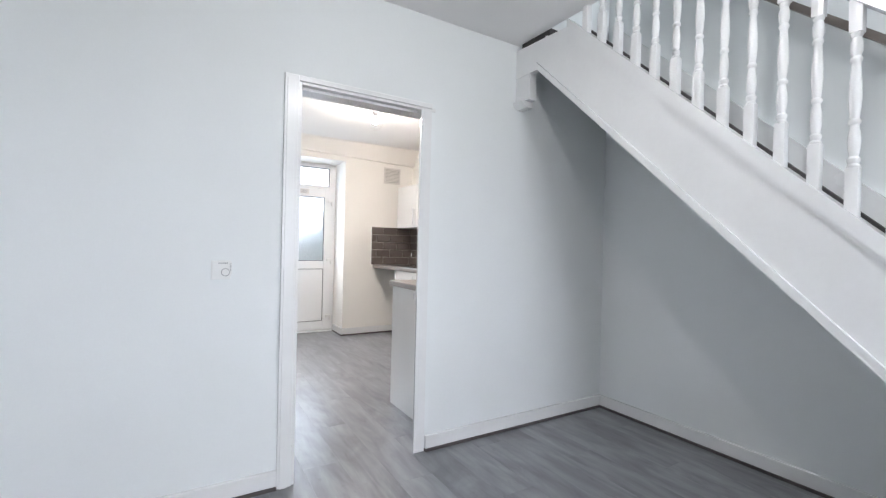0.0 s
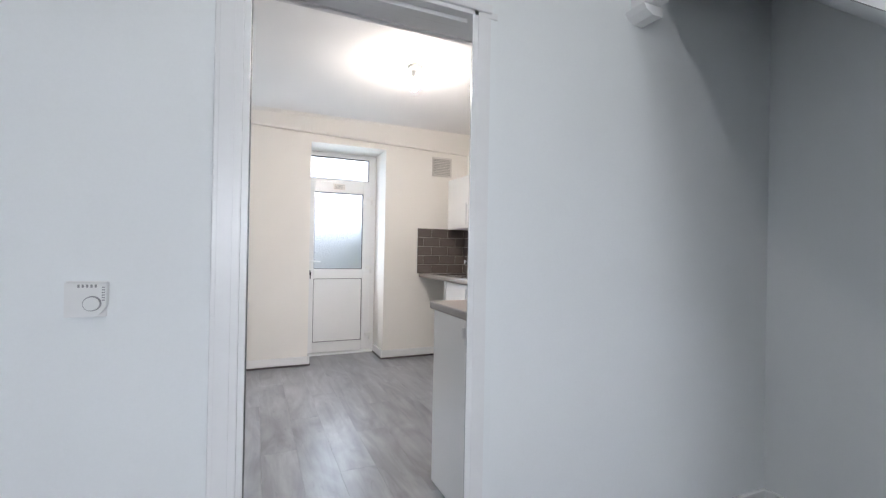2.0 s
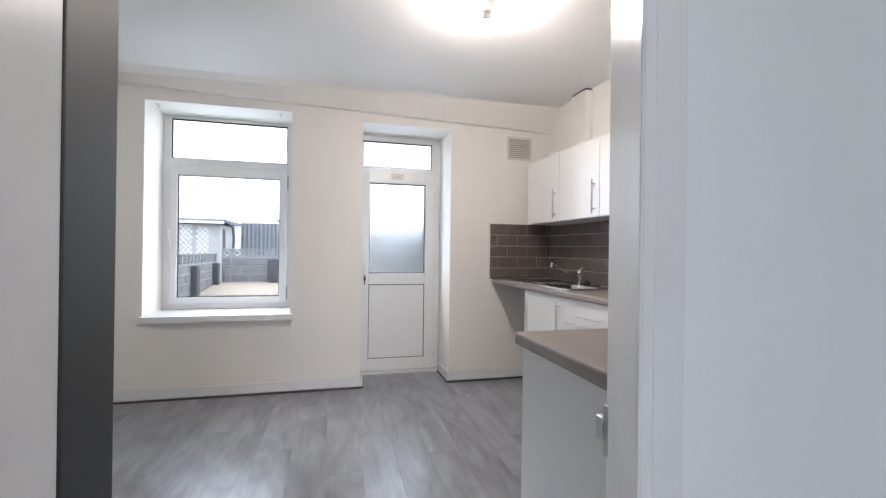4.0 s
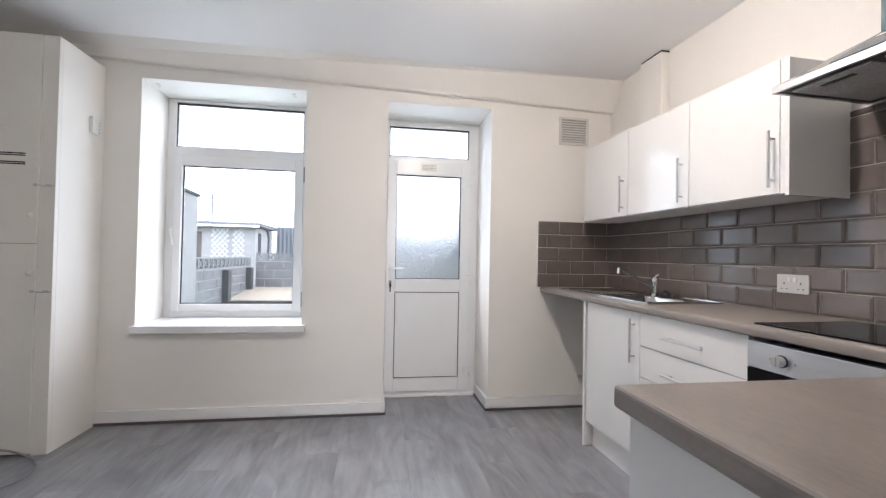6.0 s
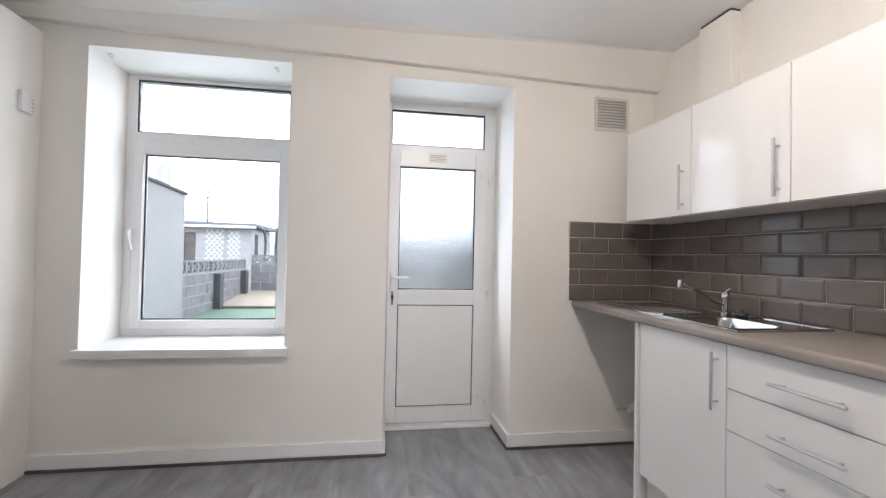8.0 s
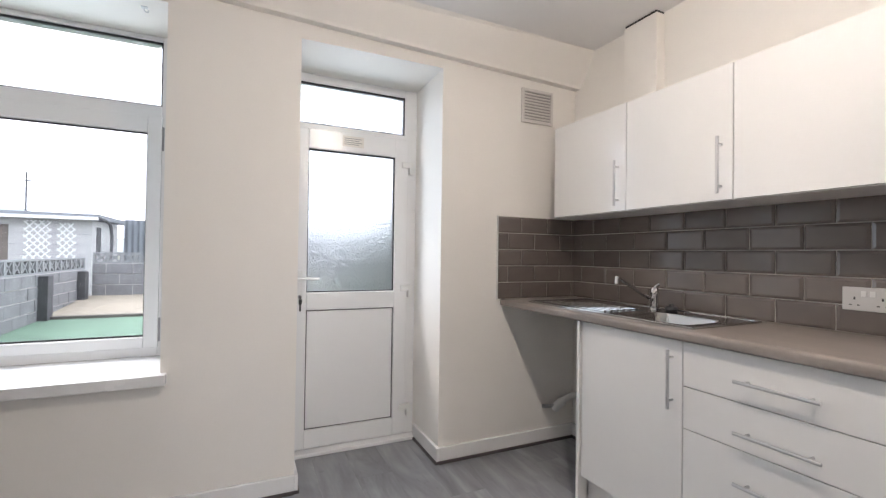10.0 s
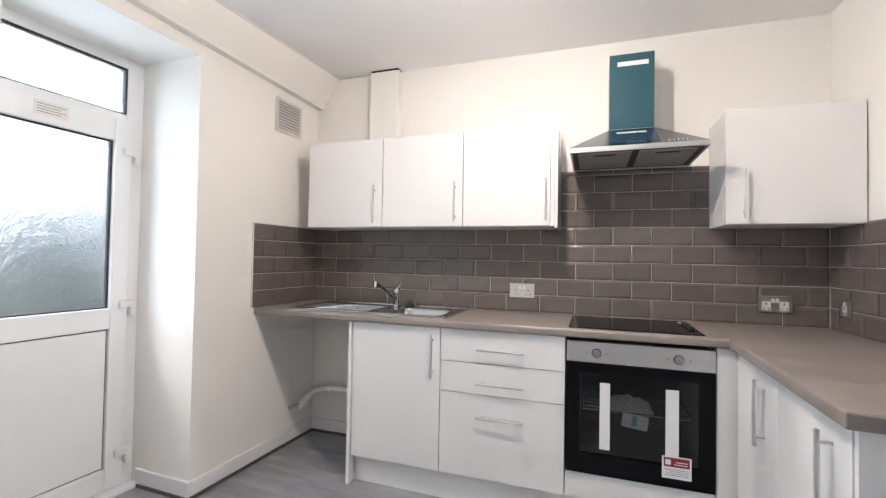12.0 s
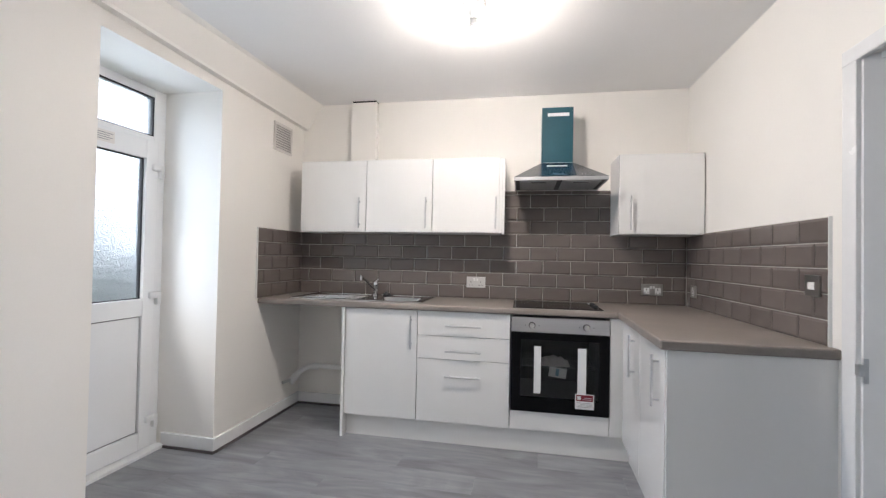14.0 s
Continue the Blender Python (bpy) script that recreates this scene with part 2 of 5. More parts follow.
M_CABLE = surface("grey_cable", (0.24, 0.24, 0.25), 0.4)

# ---- mesh helpers ----
ORG = {}


def thing(name, at, label, category, group="", kind=""):
    e = new(name)
    e.empty_display_size = 0.1
    e.location = at
    ORG[e.name] = Vector(at)
    return tagged(e, label, category, group, kind)


def finish(name, bm, mat, parent=None, smooth=False, label="", kind="", category=""):
    if parent is not None:
        bmesh.ops.translate(bm, verts=bm.verts, vec=-ORG[parent.name])
    bmesh.ops.recalc_face_normals(bm, faces=bm.faces)
    if smooth:
        for fc in bm.faces:
            fc.smooth = True
    me = bpy.data.meshes.new(name)
    bm.to_mesh(me)
    bm.free()
    me.materials.append(mat)
    if smooth:
        me.set_sharp_from_angle(angle=radians(35))
    ob = new(name, me)
    if parent is not None:
        ob.parent = parent
        ORG[ob.name] = ORG[parent.name]
    else:
        ORG[ob.name] = Vector((0, 0, 0))
    return tagged(ob, label, category, kind=kind)


def add_box(bm, x0, x1, y0, y1, z0, z1, bev=0.0, seg=2):
    vs = [bm.verts.new((x, y, z)) for x in (x0, x1) for y in (y0, y1) for z in (z0, z1)]
    fs = [bm.faces.new([vs[i] for i in f]) for f in ((0, 1, 3, 2), (4, 6, 7, 5), (0, 4, 5, 1), (2, 3, 7, 6), (0, 2, 6, 4), (1, 5, 7, 3))]
    if bev:
        es = {e for f in fs for e in f.edges}
        bmesh.ops.bevel(bm, geom=list(es), offset=bev, segments=seg, affect="EDGES", profile=0.6)
    return vs


def box(name, x0, x1, y0, y1, z0, z1, mat, parent=None, bev=0.0, **tags):
    bm = bmesh.new()
    add_box(bm, x0, x1, y0, y1, z0, z1, bev)
    return finish(name, bm, mat, parent, **tags)


def boxes(name, rows, mat, parent=None, bev=0.0, **tags):
    bm = bmesh.new()
    for r in rows:
        add_box(bm, *r, bev)
    return finish(name, bm, mat, parent, **tags)


def add_cyl(bm, p0, p1, r0, r1=None, seg=20):
    p0, p1 = Vector(p0), Vector(p1)
    d = p1 - p0
    m = Matrix.Translation((p0 + p1) / 2) @ d.to_track_quat("Z", "Y").to_matrix().to_4x4()
    bmesh.ops.create_cone(bm, cap_ends=True, segments=seg, radius1=r0, radius2=r0 if r1 is None else r1, depth=d.length, matrix=m)


def cyl(name, p0, p1, r0, mat, parent=None, r1=None, seg=20, **tags):
    bm = bmesh.new()
    add_cyl(bm, p0, p1, r0, r1, seg)
    return finish(name, bm, mat, parent, True, **tags)


def add_lathe(bm, profile, at, seg=20):
    rings = []
    for r, z in profile:
        rings.append([bm.verts.new((at[0] + r * math.cos(2 * math.pi * i / seg), at[1] + r * math.sin(2 * math.pi * i / seg), at[2] + z)) for i in range(seg)])
    for a, b in zip(rings, rings[1:]):
        for i in range(seg):
            bm.faces.new((a[i], a[(i + 1) % seg], b[(i + 1) % seg], b[i]))
    bm.faces.new(rings[0]), bm.faces.new(rings[-1])


def prism(name, outline, axis, a0, a1, mat, parent=None, **tags):
    """A flat outline drawn out along an axis: y-z outlines along x, x-z along y, x-y along z."""
    bm = bmesh.new()
    put = {"x": lambda u, v, w: (w, u, v), "y": lambda u, v, w: (u, w, v), "z": lambda u, v, w: (u, v, w)}[axis]
    a = [bm.verts.new(put(u, v, a0)) for u, v in outline]
    b = [bm.verts.new(put(u, v, a1)) for u, v in outline]
    bm.faces.new(a), bm.faces.new(b)
    for i in range(len(a)):
        j = (i + 1) % len(a)
        bm.faces.new((a[i], a[j], b[j], b[i]))
    return finish(name, bm, mat, parent, **tags)


def tube(name, pts, r, mat, parent=None, **tags):
    cu = bpy.data.curves.new(name, "CURVE")
    cu.dimensions, cu.bevel_depth, cu.bevel_resolution, cu.use_fill_caps = "3D", r, 4, True
    sp = cu.splines.new("BEZIER")
    sp.bezier_points.add(len(pts) - 1)
    o = ORG[parent.name] if parent is not None else Vector((0, 0, 0))
    for bp, p in zip(sp.bezier_points, pts):
        bp.co = Vector(p) - o
        bp.handle_left_type = bp.handle_right_type = "AUTO"
    cu.materials.append(mat)
    ob = new(name, cu)
    if parent is not None:
        ob.parent = parent
    ORG[ob.name] = o
    return tagged(ob, **tags)


def wall_cells(u0, u1, z0, z1, holes):
    us = sorted({u0, u1, *[h[0] for h in holes], *[h[1] for h in holes]})
    zs = sorted({z0, z1, *[h[2] for h in holes], *[h[3] for h in holes]})
    for ua, ub in zip(us, us[1:]):
        for za, zb in zip(zs, zs[1:]):
            if not any(h[0] <= ua and ub <= h[1] and h[2] <= za and zb <= h[3] for h in holes):
                yield ua, ub, za, zb


def wall_along_x(name, x0, x1, y0, y1, z0, z1, mat, label, holes=()):
    bm = bmesh.new()
    for a, b, c, d in wall_cells(x0, x1, z0, z1, holes):
        add_box(bm, a, b, y0, y1, c, d)
    bmesh.ops.remove_doubles(bm, verts=bm.verts, dist=1e-5)
    return finish(name, bm, mat, label=label, kind="structure", category="wall")


def wall_along_y(name, x0, x1, y0, y1, z0, z1, mat, label, holes=()):
    bm = bmesh.new()
    for a, b, c, d in wall_cells(y0, y1, z0, z1, holes):
        add_box(bm, x0, x1, a, b, c, d)
    return finish(name, bm, mat, label=label, kind="structure", category="wall")

# ---- structure ----
# the wall with the units runs slightly askew: its things are drawn square, then turned into place
ASKEW = Matrix(((1, -0.03, 0, 0.03 + 0.03 * 5.82), (0.03, 1.022, 0, 4.2 - 4.2 * 1.022 - 0.03 * 3.0), (0, 0, 1, 0), (0, 0, 0, 1)))


def askew(ob):
    ob.matrix_basis = ASKEW @ Matrix.Translation(ob.location)
    return ob


XE, XW = 3.29, -1.30            # kitchen east and west walls
YS, YN = 2.82, 5.82             # kitchen south and north walls
YL = 2.56                       # living room face of the dividing wall
ZK, ZL = 2.488, 2.50            # ceilings
DX0, DX1, DZ = 1.03, 1.738, 1.98  # doorway
KX1 = 1.835                     # its strike side in the kitchen
WX0, WX1, WZ0, WZ1 = -0.055, 1.005, 0.62, 2.29  # window opening
RX0, RX1, RZ = 1.575, 2.352, 2.255               # back door recess

box("subfloor", -2.0, 3.6, -3.3, 6.3, -0.25, -0.022, M_SCOTIA, label="dark underlay beneath the grey laminate floor", kind="structure", category="floor")
wall_along_x("wall_kitchen_north", XW - 0.15, XE + 0.15, YN, 6.36, -0.2, 2.75, M_KITCHEN, "thick off-white wall with window and back door", [(WX0, WX1, WZ0, WZ1), (RX0, RX1, -0.2, RZ)])
askew(wall_along_y("wall_kitchen_east", XE, XE + 0.15, 2.71, YN - 0.02, -0.2, 2.75, M_KITCHEN, "off-white wall behind the kitchen units"))
wall_along_y("wall_kitchen_west", XW - 0.15, XW, 2.69, YN, -0.2, 2.75, M_KITCHEN, "plain off-white kitchen wall")
SKEW = math.atan(0.04)         # the kitchen side of the dividing wall runs slightly askew


def ys(x):
    return 2.762 + 0.04 * (x - 1.82)


bm = bmesh.new()
for xa, xb, za, zb in ((XW, DX0, -0.2, 2.75), (DX0, KX1, DZ, 2.75), (KX1, 3.46, -0.2, 2.75)):
    v = [bm.verts.new((x, y, z)) for z in (za, zb) for x, y in ((xa, 2.688), (xb, 2.688), (xb, max(2.70, ys(xb))), (xa, max(2.70, ys(xa))))]
    for q in ((0, 1, 2, 3), (4, 5, 6, 7), (0, 1, 5, 4), (1, 2, 6, 5), (2, 3, 7, 6), (3, 0, 4, 7)):
        bm.faces.new([v[i] for i in q])
finish("wall_kitchen_south", bm, M_KITCHEN, label="off-white kitchen wall with open doorway", kind="structure", category="wall")
wall_along_x("wall_living_north", -1.75, 3.45, YL, 2.687, -0.2, 5.0, M_LIVING, "cool white living room wall with open doorway", [(DX0, KX1 - 0.03, -0.2, DZ)])
wall_along_y("wall_living_east", 3.30, 3.45, -3.2, YL, -0.2, 5.0, M_LIVING, "white wall beside and above the staircase")
wall_along_y("wall_living_west", -1.75, -1.6, -3.2, YL, -0.2, 2.75, M_LIVING, "plain white living room wall")
wall_along_x("wall_living_south", -1.6, 3.30, -3.2, -3.05, -0.2, 5.0, M_LIVING, "white living room front wall with window opening", [(0.4, 2.2, 0.8, 2.1)])
box("ceiling_kitchen", XW, 3.46, 2.60, YN, ZK, ZK + 0.2, M_CEIL, label="flat white painted kitchen ceiling", kind="structure", category="ceiling")
boxes("ceiling_living", [(-1.6, 2.42, -3.05, YL, ZL, ZL + 0.24), (2.42, 3.30, -3.05, -0.55, ZL, ZL + 0.24)], M_CEIL, label="white living room ceiling open over the stairs", kind="structure", category="ceiling")
box("ceiling_stairwell", 2.2, 3.30, -0.9, YL, 4.9, 5.0, M_CEIL, label="white ceiling high above the stairwell", kind="structure", category="ceiling")
wall_along_y("wall_landing", 2.28, 2.40, -0.9, YL, ZL + 0.24, 4.9, M_LIVING, "white upstairs wall beside the stairwell")
# the opening in this unseen wall is added for the stairwell fill light
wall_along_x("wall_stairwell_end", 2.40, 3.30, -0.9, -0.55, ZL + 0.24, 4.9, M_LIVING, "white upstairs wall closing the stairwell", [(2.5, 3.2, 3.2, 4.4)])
box("roof_cover", -1.75, 3.45, -3.2, 6.36, 5.0, 5.1, M_ROOF, label="flat grey roof cover above the house", kind="structure", category="roof")
wall_along_x("wall_upper_back", -1.6, 3.45, 2.70, 6.36, 2.76, 5.0, M_PEBBLE, "rendered upper storey of the house")

# sloping plaster band above the window wall
cov = prism("coving", [(YN, 2.33), (5.775, 2.33), (5.77, 2.345), (5.65, ZK), (YN, ZK)], "x", XW, 3.38, M_KITCHEN, label="sloping off-white plaster band under the ceiling", kind="structure", category="trim")
for v in cov.data.vertices:
    if v.co.z < ZK - 0.01:
        v.co.z += 0.095 - 0.031 * (v.co.x - XW)

# doorway lining, stops and architraves
lin = thing("door_lining", (DX0, YL, 0), "white painted door lining with architraves, door taken off", "door frame", kind="structure")
box("hinge_jamb", DX0, DX0 + 0.022, YL - 0.004, 2.664, 0, DZ, M_TRIM, lin, 0.002)
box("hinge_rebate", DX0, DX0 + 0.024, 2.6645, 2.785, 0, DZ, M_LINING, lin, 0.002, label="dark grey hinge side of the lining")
prism("strike_jamb", [(DX1 - 0.022, YL - 0.004), (DX1 + 0.003, YL - 0.004), (KX1 + 0.004, 2.76), (KX1 - 0.024, 2.76)], "z", 0, DZ, M_TRIM, lin)
box("head", DX0 + 0.022, KX1 - 0.03, YL - 0.004, 2.72, DZ - 0.022, DZ, M_TRIM, lin, 0.002)
box("stop", DX0 + 0.03, DX1 - 0.03, YL + 0.03, YL + 0.07, DZ - 0.036, DZ - 0.022, M_TRIM, lin, 0.002)
prism("plaster_reveal", [(DX1 + 0.004, YL), (KX1 - 0.03, YL), (KX1 - 0.03, 2.687)], "z", 0, DZ, M_LIVING, lin)
for xa, xb in ((DX0 - 0.062, DX0 + 0.006), (DX1 - 0.026, DX1 + 0.042)):
    bm = bmesh.new()
    d = 0.016 if xa < 1.4 else 0.003
    add_box(bm, xa, xb, YL - d, YL, 0, DZ + 0.018, 0.004 if xa < 1.4 else 0.001)
    add_box(bm, xa + (0.012 if xa < 1.4 else 0.02), xb - (0.02 if xa < 1.4 else 0.012), YL - d - (0.005 if xa < 1.4 else 0.002), YL - d + 0.0005, 0, DZ - 0.005, 0.001)
    finish("architrave", bm, M_TRIM, lin)
box("architrave", DX0 - 0.062, DX1 + 0.042, YL - 0.0125, YL, DZ - 0.008, DZ + 0.02, M_TRIM, lin, 0.004)
box("architrave", KX1 - 0.012, KX1 + 0.062, 2.756, 2.776, 0, DZ + 0.045, M_TRIM, lin, 0.005)
box("architrave", DX0 - 0.06, DX0 + 0.001, 2.70, 2.716, 0, DZ + 0.045, M_TRIM, lin, 0.005)
box("architrave", DX0 - 0.06, KX1 + 0.062, 2.754, 2.778, DZ - 0.01, DZ + 0.047, M_TRIM, lin, 0.005)
sp = thing("strike_plate", (KX1 - 0.024, 2.75, 0.87), "steel door strike plate on the white jamb", "strike plate")
bm = bmesh.new()
for y0, y1, z0, z1 in ((2.70, 2.762, 0.825, 0.856), (2.70, 2.762, 0.88, 0.912), (2.70, 2.72, 0.856, 0.88), (2.745, 2.762, 0.856, 0.88)):
    add_box(bm, KX1 - 0.030, KX1 - 0.0245, y0, y1, z0, z1)
add_box(bm, KX1 - 0.034, KX1 - 0.012, 2.7605, 2.779, 0.85, 0.89, 0.002)
finish("plate", bm, M_STEEL, sp)
box("keep_hole", KX1 - 0.0285, KX1 - 0.024, 2.72, 2.745, 0.856, 0.88, M_BLACK, sp)

# skirting boards with a dark strip along the floor
SK = 0.092


def skirting(name, rows, mat=M_TRIM, turned=False):
    bm = bmesh.new()
    for r in rows:
        add_box(bm, *r, 0.016, SK, 0.004)
    sk_ob = finish(name, bm, mat, label="white gloss skirting board along the wall foot", kind="structure", category="skirting board")
    tr_ob = boxes("floor_trim", [(a - (0.006 if b - a < 0.05 else 0), b + (0.006 if b - a < 0.05 else 0), c - (0.006 if d - c < 0.05 else 0), d + (0.006 if d - c < 0.05 else 0), 0.0, 0.0155) for a, b, c, d in rows], M_SCOTIA, label="dark brown strip under the skirting board", kind="structure", category="floor trim")
    if turned:
        askew(sk_ob), askew(tr_ob)


skirting("baseboard_kitchen_north", [(-0.27, RX0, YN - 0.018, YN), (RX1, 3.31, YN - 0.018, YN)])
skirting("baseboard_kitchen_east", [(XE - 0.018, XE, 5.17, YN - 0.03)], turned=True)
skirting("baseboard_recess_left", [(RX0 - 0.0, RX0 + 0.018, YN - 0.018, 6.19)])
skirting("baseboard_recess_right", [(RX1 - 0.018, RX1, YN - 0.018, 6.19)])
skirting("baseboard_kitchen_south", [(XW, DX0 - 0.062, 2.70, 2.718)])
skirting("baseboard_living_north", [(-1.6, DX0 - 0.062, YL - 0.018, YL), (DX1 + 0.043, 3.30, YL - 0.018, YL)])
skirting("baseboard_living_east", [(3.282, 3.30, -3.05, YL - 0.018)])
skirting("baseboard_living_west", [(-1.6, -1.582, -3.05, YL - 0.018)])

# ---- staircase ----
STX, SL = 2.40, 0.945           # outer string face, slope
Y0S = -0.42


def top_z(y):
    return 1.213 + SL * (y - 0.813) + 0.012


def bot_z(y):
    return 0.818 + SL * (y - 0.813)


stair = thing("staircase", (STX, Y0S, 0), "white painted closed staircase with dark treads and turned balusters", "staircase", kind="structure")
ye = 2.10
prism("outer_string", [(Y0S, 0), (0.813 - 0.818 / SL, 0), (2.36, bot_z(2.36)), (2.558, bot_z(2.36)), (2.558, top_z(ye) + 0.02), (ye, top_z(ye)), (Y0S, top_z(Y0S))], "x", STX, STX + 0.035, M_TRIM, stair)
prism("base_rail", [(Y0S, top_z(Y0S) - 0.045), (ye + 0.02, top_z(ye + 0.02) - 0.045), (ye + 0.02, top_z(ye + 0.02) + 0.022), (Y0S, top_z(Y0S) + 0.022)], "x", STX - 0.012, STX + 0.05, M_TRIM, stair)
prism("cover_bead", [(Y0S, top_z(Y0S) - 0.066), (ye + 0.02, top_z(ye + 0.02) - 0.066), (ye + 0.02, top_z(ye + 0.02) - 0.045), (Y0S, top_z(Y0S) - 0.045)], "x", STX - 0.006, STX, M_TRIM, stair)
prism("lower_bead", [(0.0, bot_z(0.0)), (2.36, bot_z(2.36)), (2.36, bot_z(2.36) + 0.04), (0.0, bot_z(0.0) + 0.04)], "x", STX - 0.012, STX, M_TRIM, stair)
prism("soffit", [(0.813 - 0.818 / SL, 0.0), (2.40, bot_z(2.40)), (2.40, bot_z(2.40) + 0.03), (0.78 - 0.818 / SL, 0.03)], "x", STX + 0.035, 3.298, M_LIVING, stair)
prism("wall_string", [(Y0S, 0.05), (Y0S, top_z(Y0S) + 0.03), (2.5, top_z(2.5) + 0.03), (2.5, top_z(2.5) - 0.3)], "x", 3.262, 3.298, M_TRIM, stair)
prism("carpet_edge", [(Y0S, top_z(Y0S) - 0.05), (ye - 0.05, top_z(ye - 0.05) - 0.05), (ye - 0.05, top_z(ye - 0.05) + 0.036), (Y0S, top_z(Y0S) + 0.036)], "x", STX + 0.052, STX + 0.075, M_TREAD, stair)
RISE, GO = 0.2, 0.2 / SL
for k in range(13):
    y = Y0S + 0.20 + GO * k
    box("riser", STX + 0.035, 3.262, y, y + 0.015, max(RISE * k - 0.08, 0), RISE * (k + 1) - 0.12, M_TRIM, stair)
    box("tread", STX + 0.035, 3.262, y - 0.02, min(y + GO + 0.015, 2.556), RISE * (k + 1) - 0.12, RISE * (k + 1) - 0.08, M_TREAD, stair, 0.005)
prism("handrail", [(Y0S, top_z(Y0S) + 0.70), (ye + 0.4, top_z(ye + 0.4) + 0.70), (ye + 0.4, top_z(ye + 0.4) + 0.755), (Y0S, top_z(Y0S) + 0.755)], "x", STX - 0.015, STX + 0.05, M_TRIM, stair)
boxes("newel_post", [(STX - 0.03, STX + 0.06, Y0S - 0.09, Y0S, 0, 1.15), (STX - 0.038, STX + 0.068, Y0S - 0.098, Y0S + 0.008, 1.15, 1.19)], M_TRIM, stair, 0.006)


def baluster_mesh(bm, at):
    s = 0.0175
    add_box(bm, at[0] - s, at[0] + s, at[1] - s, at[1] + s, at[2] - 0.03, at[2] + 0.145, 0.003)
    prof = [(0.0195, 0.145), (0.021, 0.150), (0.016, 0.158), (0.020, 0.166), (0.0205, 0.174), (0.014, 0.182), (0.0175, 0.20), (0.0205, 0.225), (0.019, 0.25), (0.0145, 0.275), (0.0135, 0.283), (0.019, 0.290), (0.019, 0.297), (0.0135, 0.304), (0.017, 0.33), (0.0205, 0.365), (0.0195, 0.40), (0.0155, 0.45), (0.0135, 0.485), (0.0185, 0.492), (0.0185, 0.499), (0.014, 0.506), (0.019, 0.522), (0.0205, 0.545), (0.015, 0.565), (0.0195, 0.572), (0.0195, 0.58)]
    add_lathe(bm, [(r * 0.84, z) for r, z in prof], at, 14)
    add_box(bm, at[0] - s, at[0] + s, at[1] - s, at[1] + s, at[2] + 0.58, at[2] + 0.72, 0.003)


b = bmesh.new()
baluster_mesh(b, (STX + 0.017, 0.897, top_z(0.897) + 0.022))
first = finish("baluster", b, M_TRIM, stair, True)
for k in range(-12, 14):
    if k:
        y = 0.897 + 0.1005 * k
        if y > ye:
            continue
        o = first.copy()
        o.name = "baluster"
        scene.collection.objects.link(o)
        o.location = (0, 0.1005 * k, SL * 0.1005 * k)
boxes("newel_drop", [(STX + 0.002, STX + 0.06, 2.43, 2.5575, 2.12, bot_z(2.36) - 0.001)], M_TRIM, stair, 0.003)
prism("drop_cap", [(STX - 0.025, 2.119), (STX - 0.012, 2.100), (STX + 0.02, 2.082), (STX + 0.066, 2.082), (STX + 0.075, 2.119)], "y", 2.47, 2.5585, M_TRIM, stair)
prism("wall_handrail", [(0.0, 2.14 + 0.893 * -1.033), (2.3, 2.14 + 0.893 * 1.267), (2.3, 2.185 + 0.893 * 1.267), (0.0, 2.185 + 0.893 * -1.033)], "x", 3.23, 3.27, M_WOOD, stair, label="brown wooden wall handrail")
boxes("rail_bracket", [(3.26, 3.30, 0.98, 1.0, 2.075, 2.10), (3.26, 3.30, 1.9, 1.92, 2.89, 2.915)], M_STEEL, stair)

# ---- thermostat, wall by the doorway ----
th = thing("thermostat", (0.716, YL, 1.05), "small white room thermostat on the living room wall", "thermostat")
corner = [(0.756 - 0.03 + 0.03 * math.sin(radians(a)), 1.046 - 0.03 * math.cos(radians(a))) for a in range(0, 91, 15)]
prism("case", [(0.678, 1.094), (0.678, 1.016)] + corner + [(0.756, 1.094)], "y", YL - 0.026, YL - 0.004, M_PLASTIC, th)
box("back_plate", 0.674, 0.752, YL - 0.0045, YL, 1.012, 1.097, M_PLASTIC, th, 0.001)
boxes("vent_slot", [(0.702 + 0.008 * i, 0.706 + 0.008 * i, YL - 0.0265, YL - 0.0255, 1.083, 1.090) for i in range(5)] + [(0.7475, 0.7535, YL - 0.0265, YL - 0.0255, 1.052 + 0.006 * i, 1.0545 + 0.006 * i) for i in range(6)], M_PRINT, th)
cyl("dial", (0.730, YL - 0.031, 1.046), (0.730, YL - 0.0255, 1.046), 0.0175, M_PRINT, th, label="grey dial ring")
cyl("dial", (0.730, YL - 0.036, 1.046), (0.730, YL - 0.0255, 1.046), 0.0150, M_PLASTIC, th)


def ceiling_lamp(at, mat):
    e = thing("ceiling_lamp", at, "bare lit bulb in a white ceiling lampholder", "lamp")
    x, y, z = at
    b = bmesh.new()
    add_lathe(b, [(0.056, 0.0), (0.057, -0.014), (0.052, -0.026), (0.036, -0.032), (0.028, -0.04), (0.026, -0.082), (0.02, -0.086)], at, 28)
    finish("holder", b, M_PLASTIC, e, True)
    b = bmesh.new()
    add_lathe(b, [(0.015, -0.084), (0.017, -0.094), (0.026, -0.118), (0.0312, -0.135), (0.0312, -0.1372)], at, 24)
    finish("bulb_collar", b, M_PLASTIC, e, True)
    b = bmesh.new()
    add_lathe(b, [(0.0316, -0.1376), (0.033, -0.140), (0.0315, -0.144), (0.0275, -0.151), (0.021, -0.160), (0.013, -0.167), (0.004, -0.170)], at, 24)
    finish("bulb", b, mat, e, True, label="glowing white bulb")


ceiling_lamp((2.095, 4.20, ZK), M_BULB_K)
ceiling_lamp((1.38, 1.07, ZL), M_BULB_L)

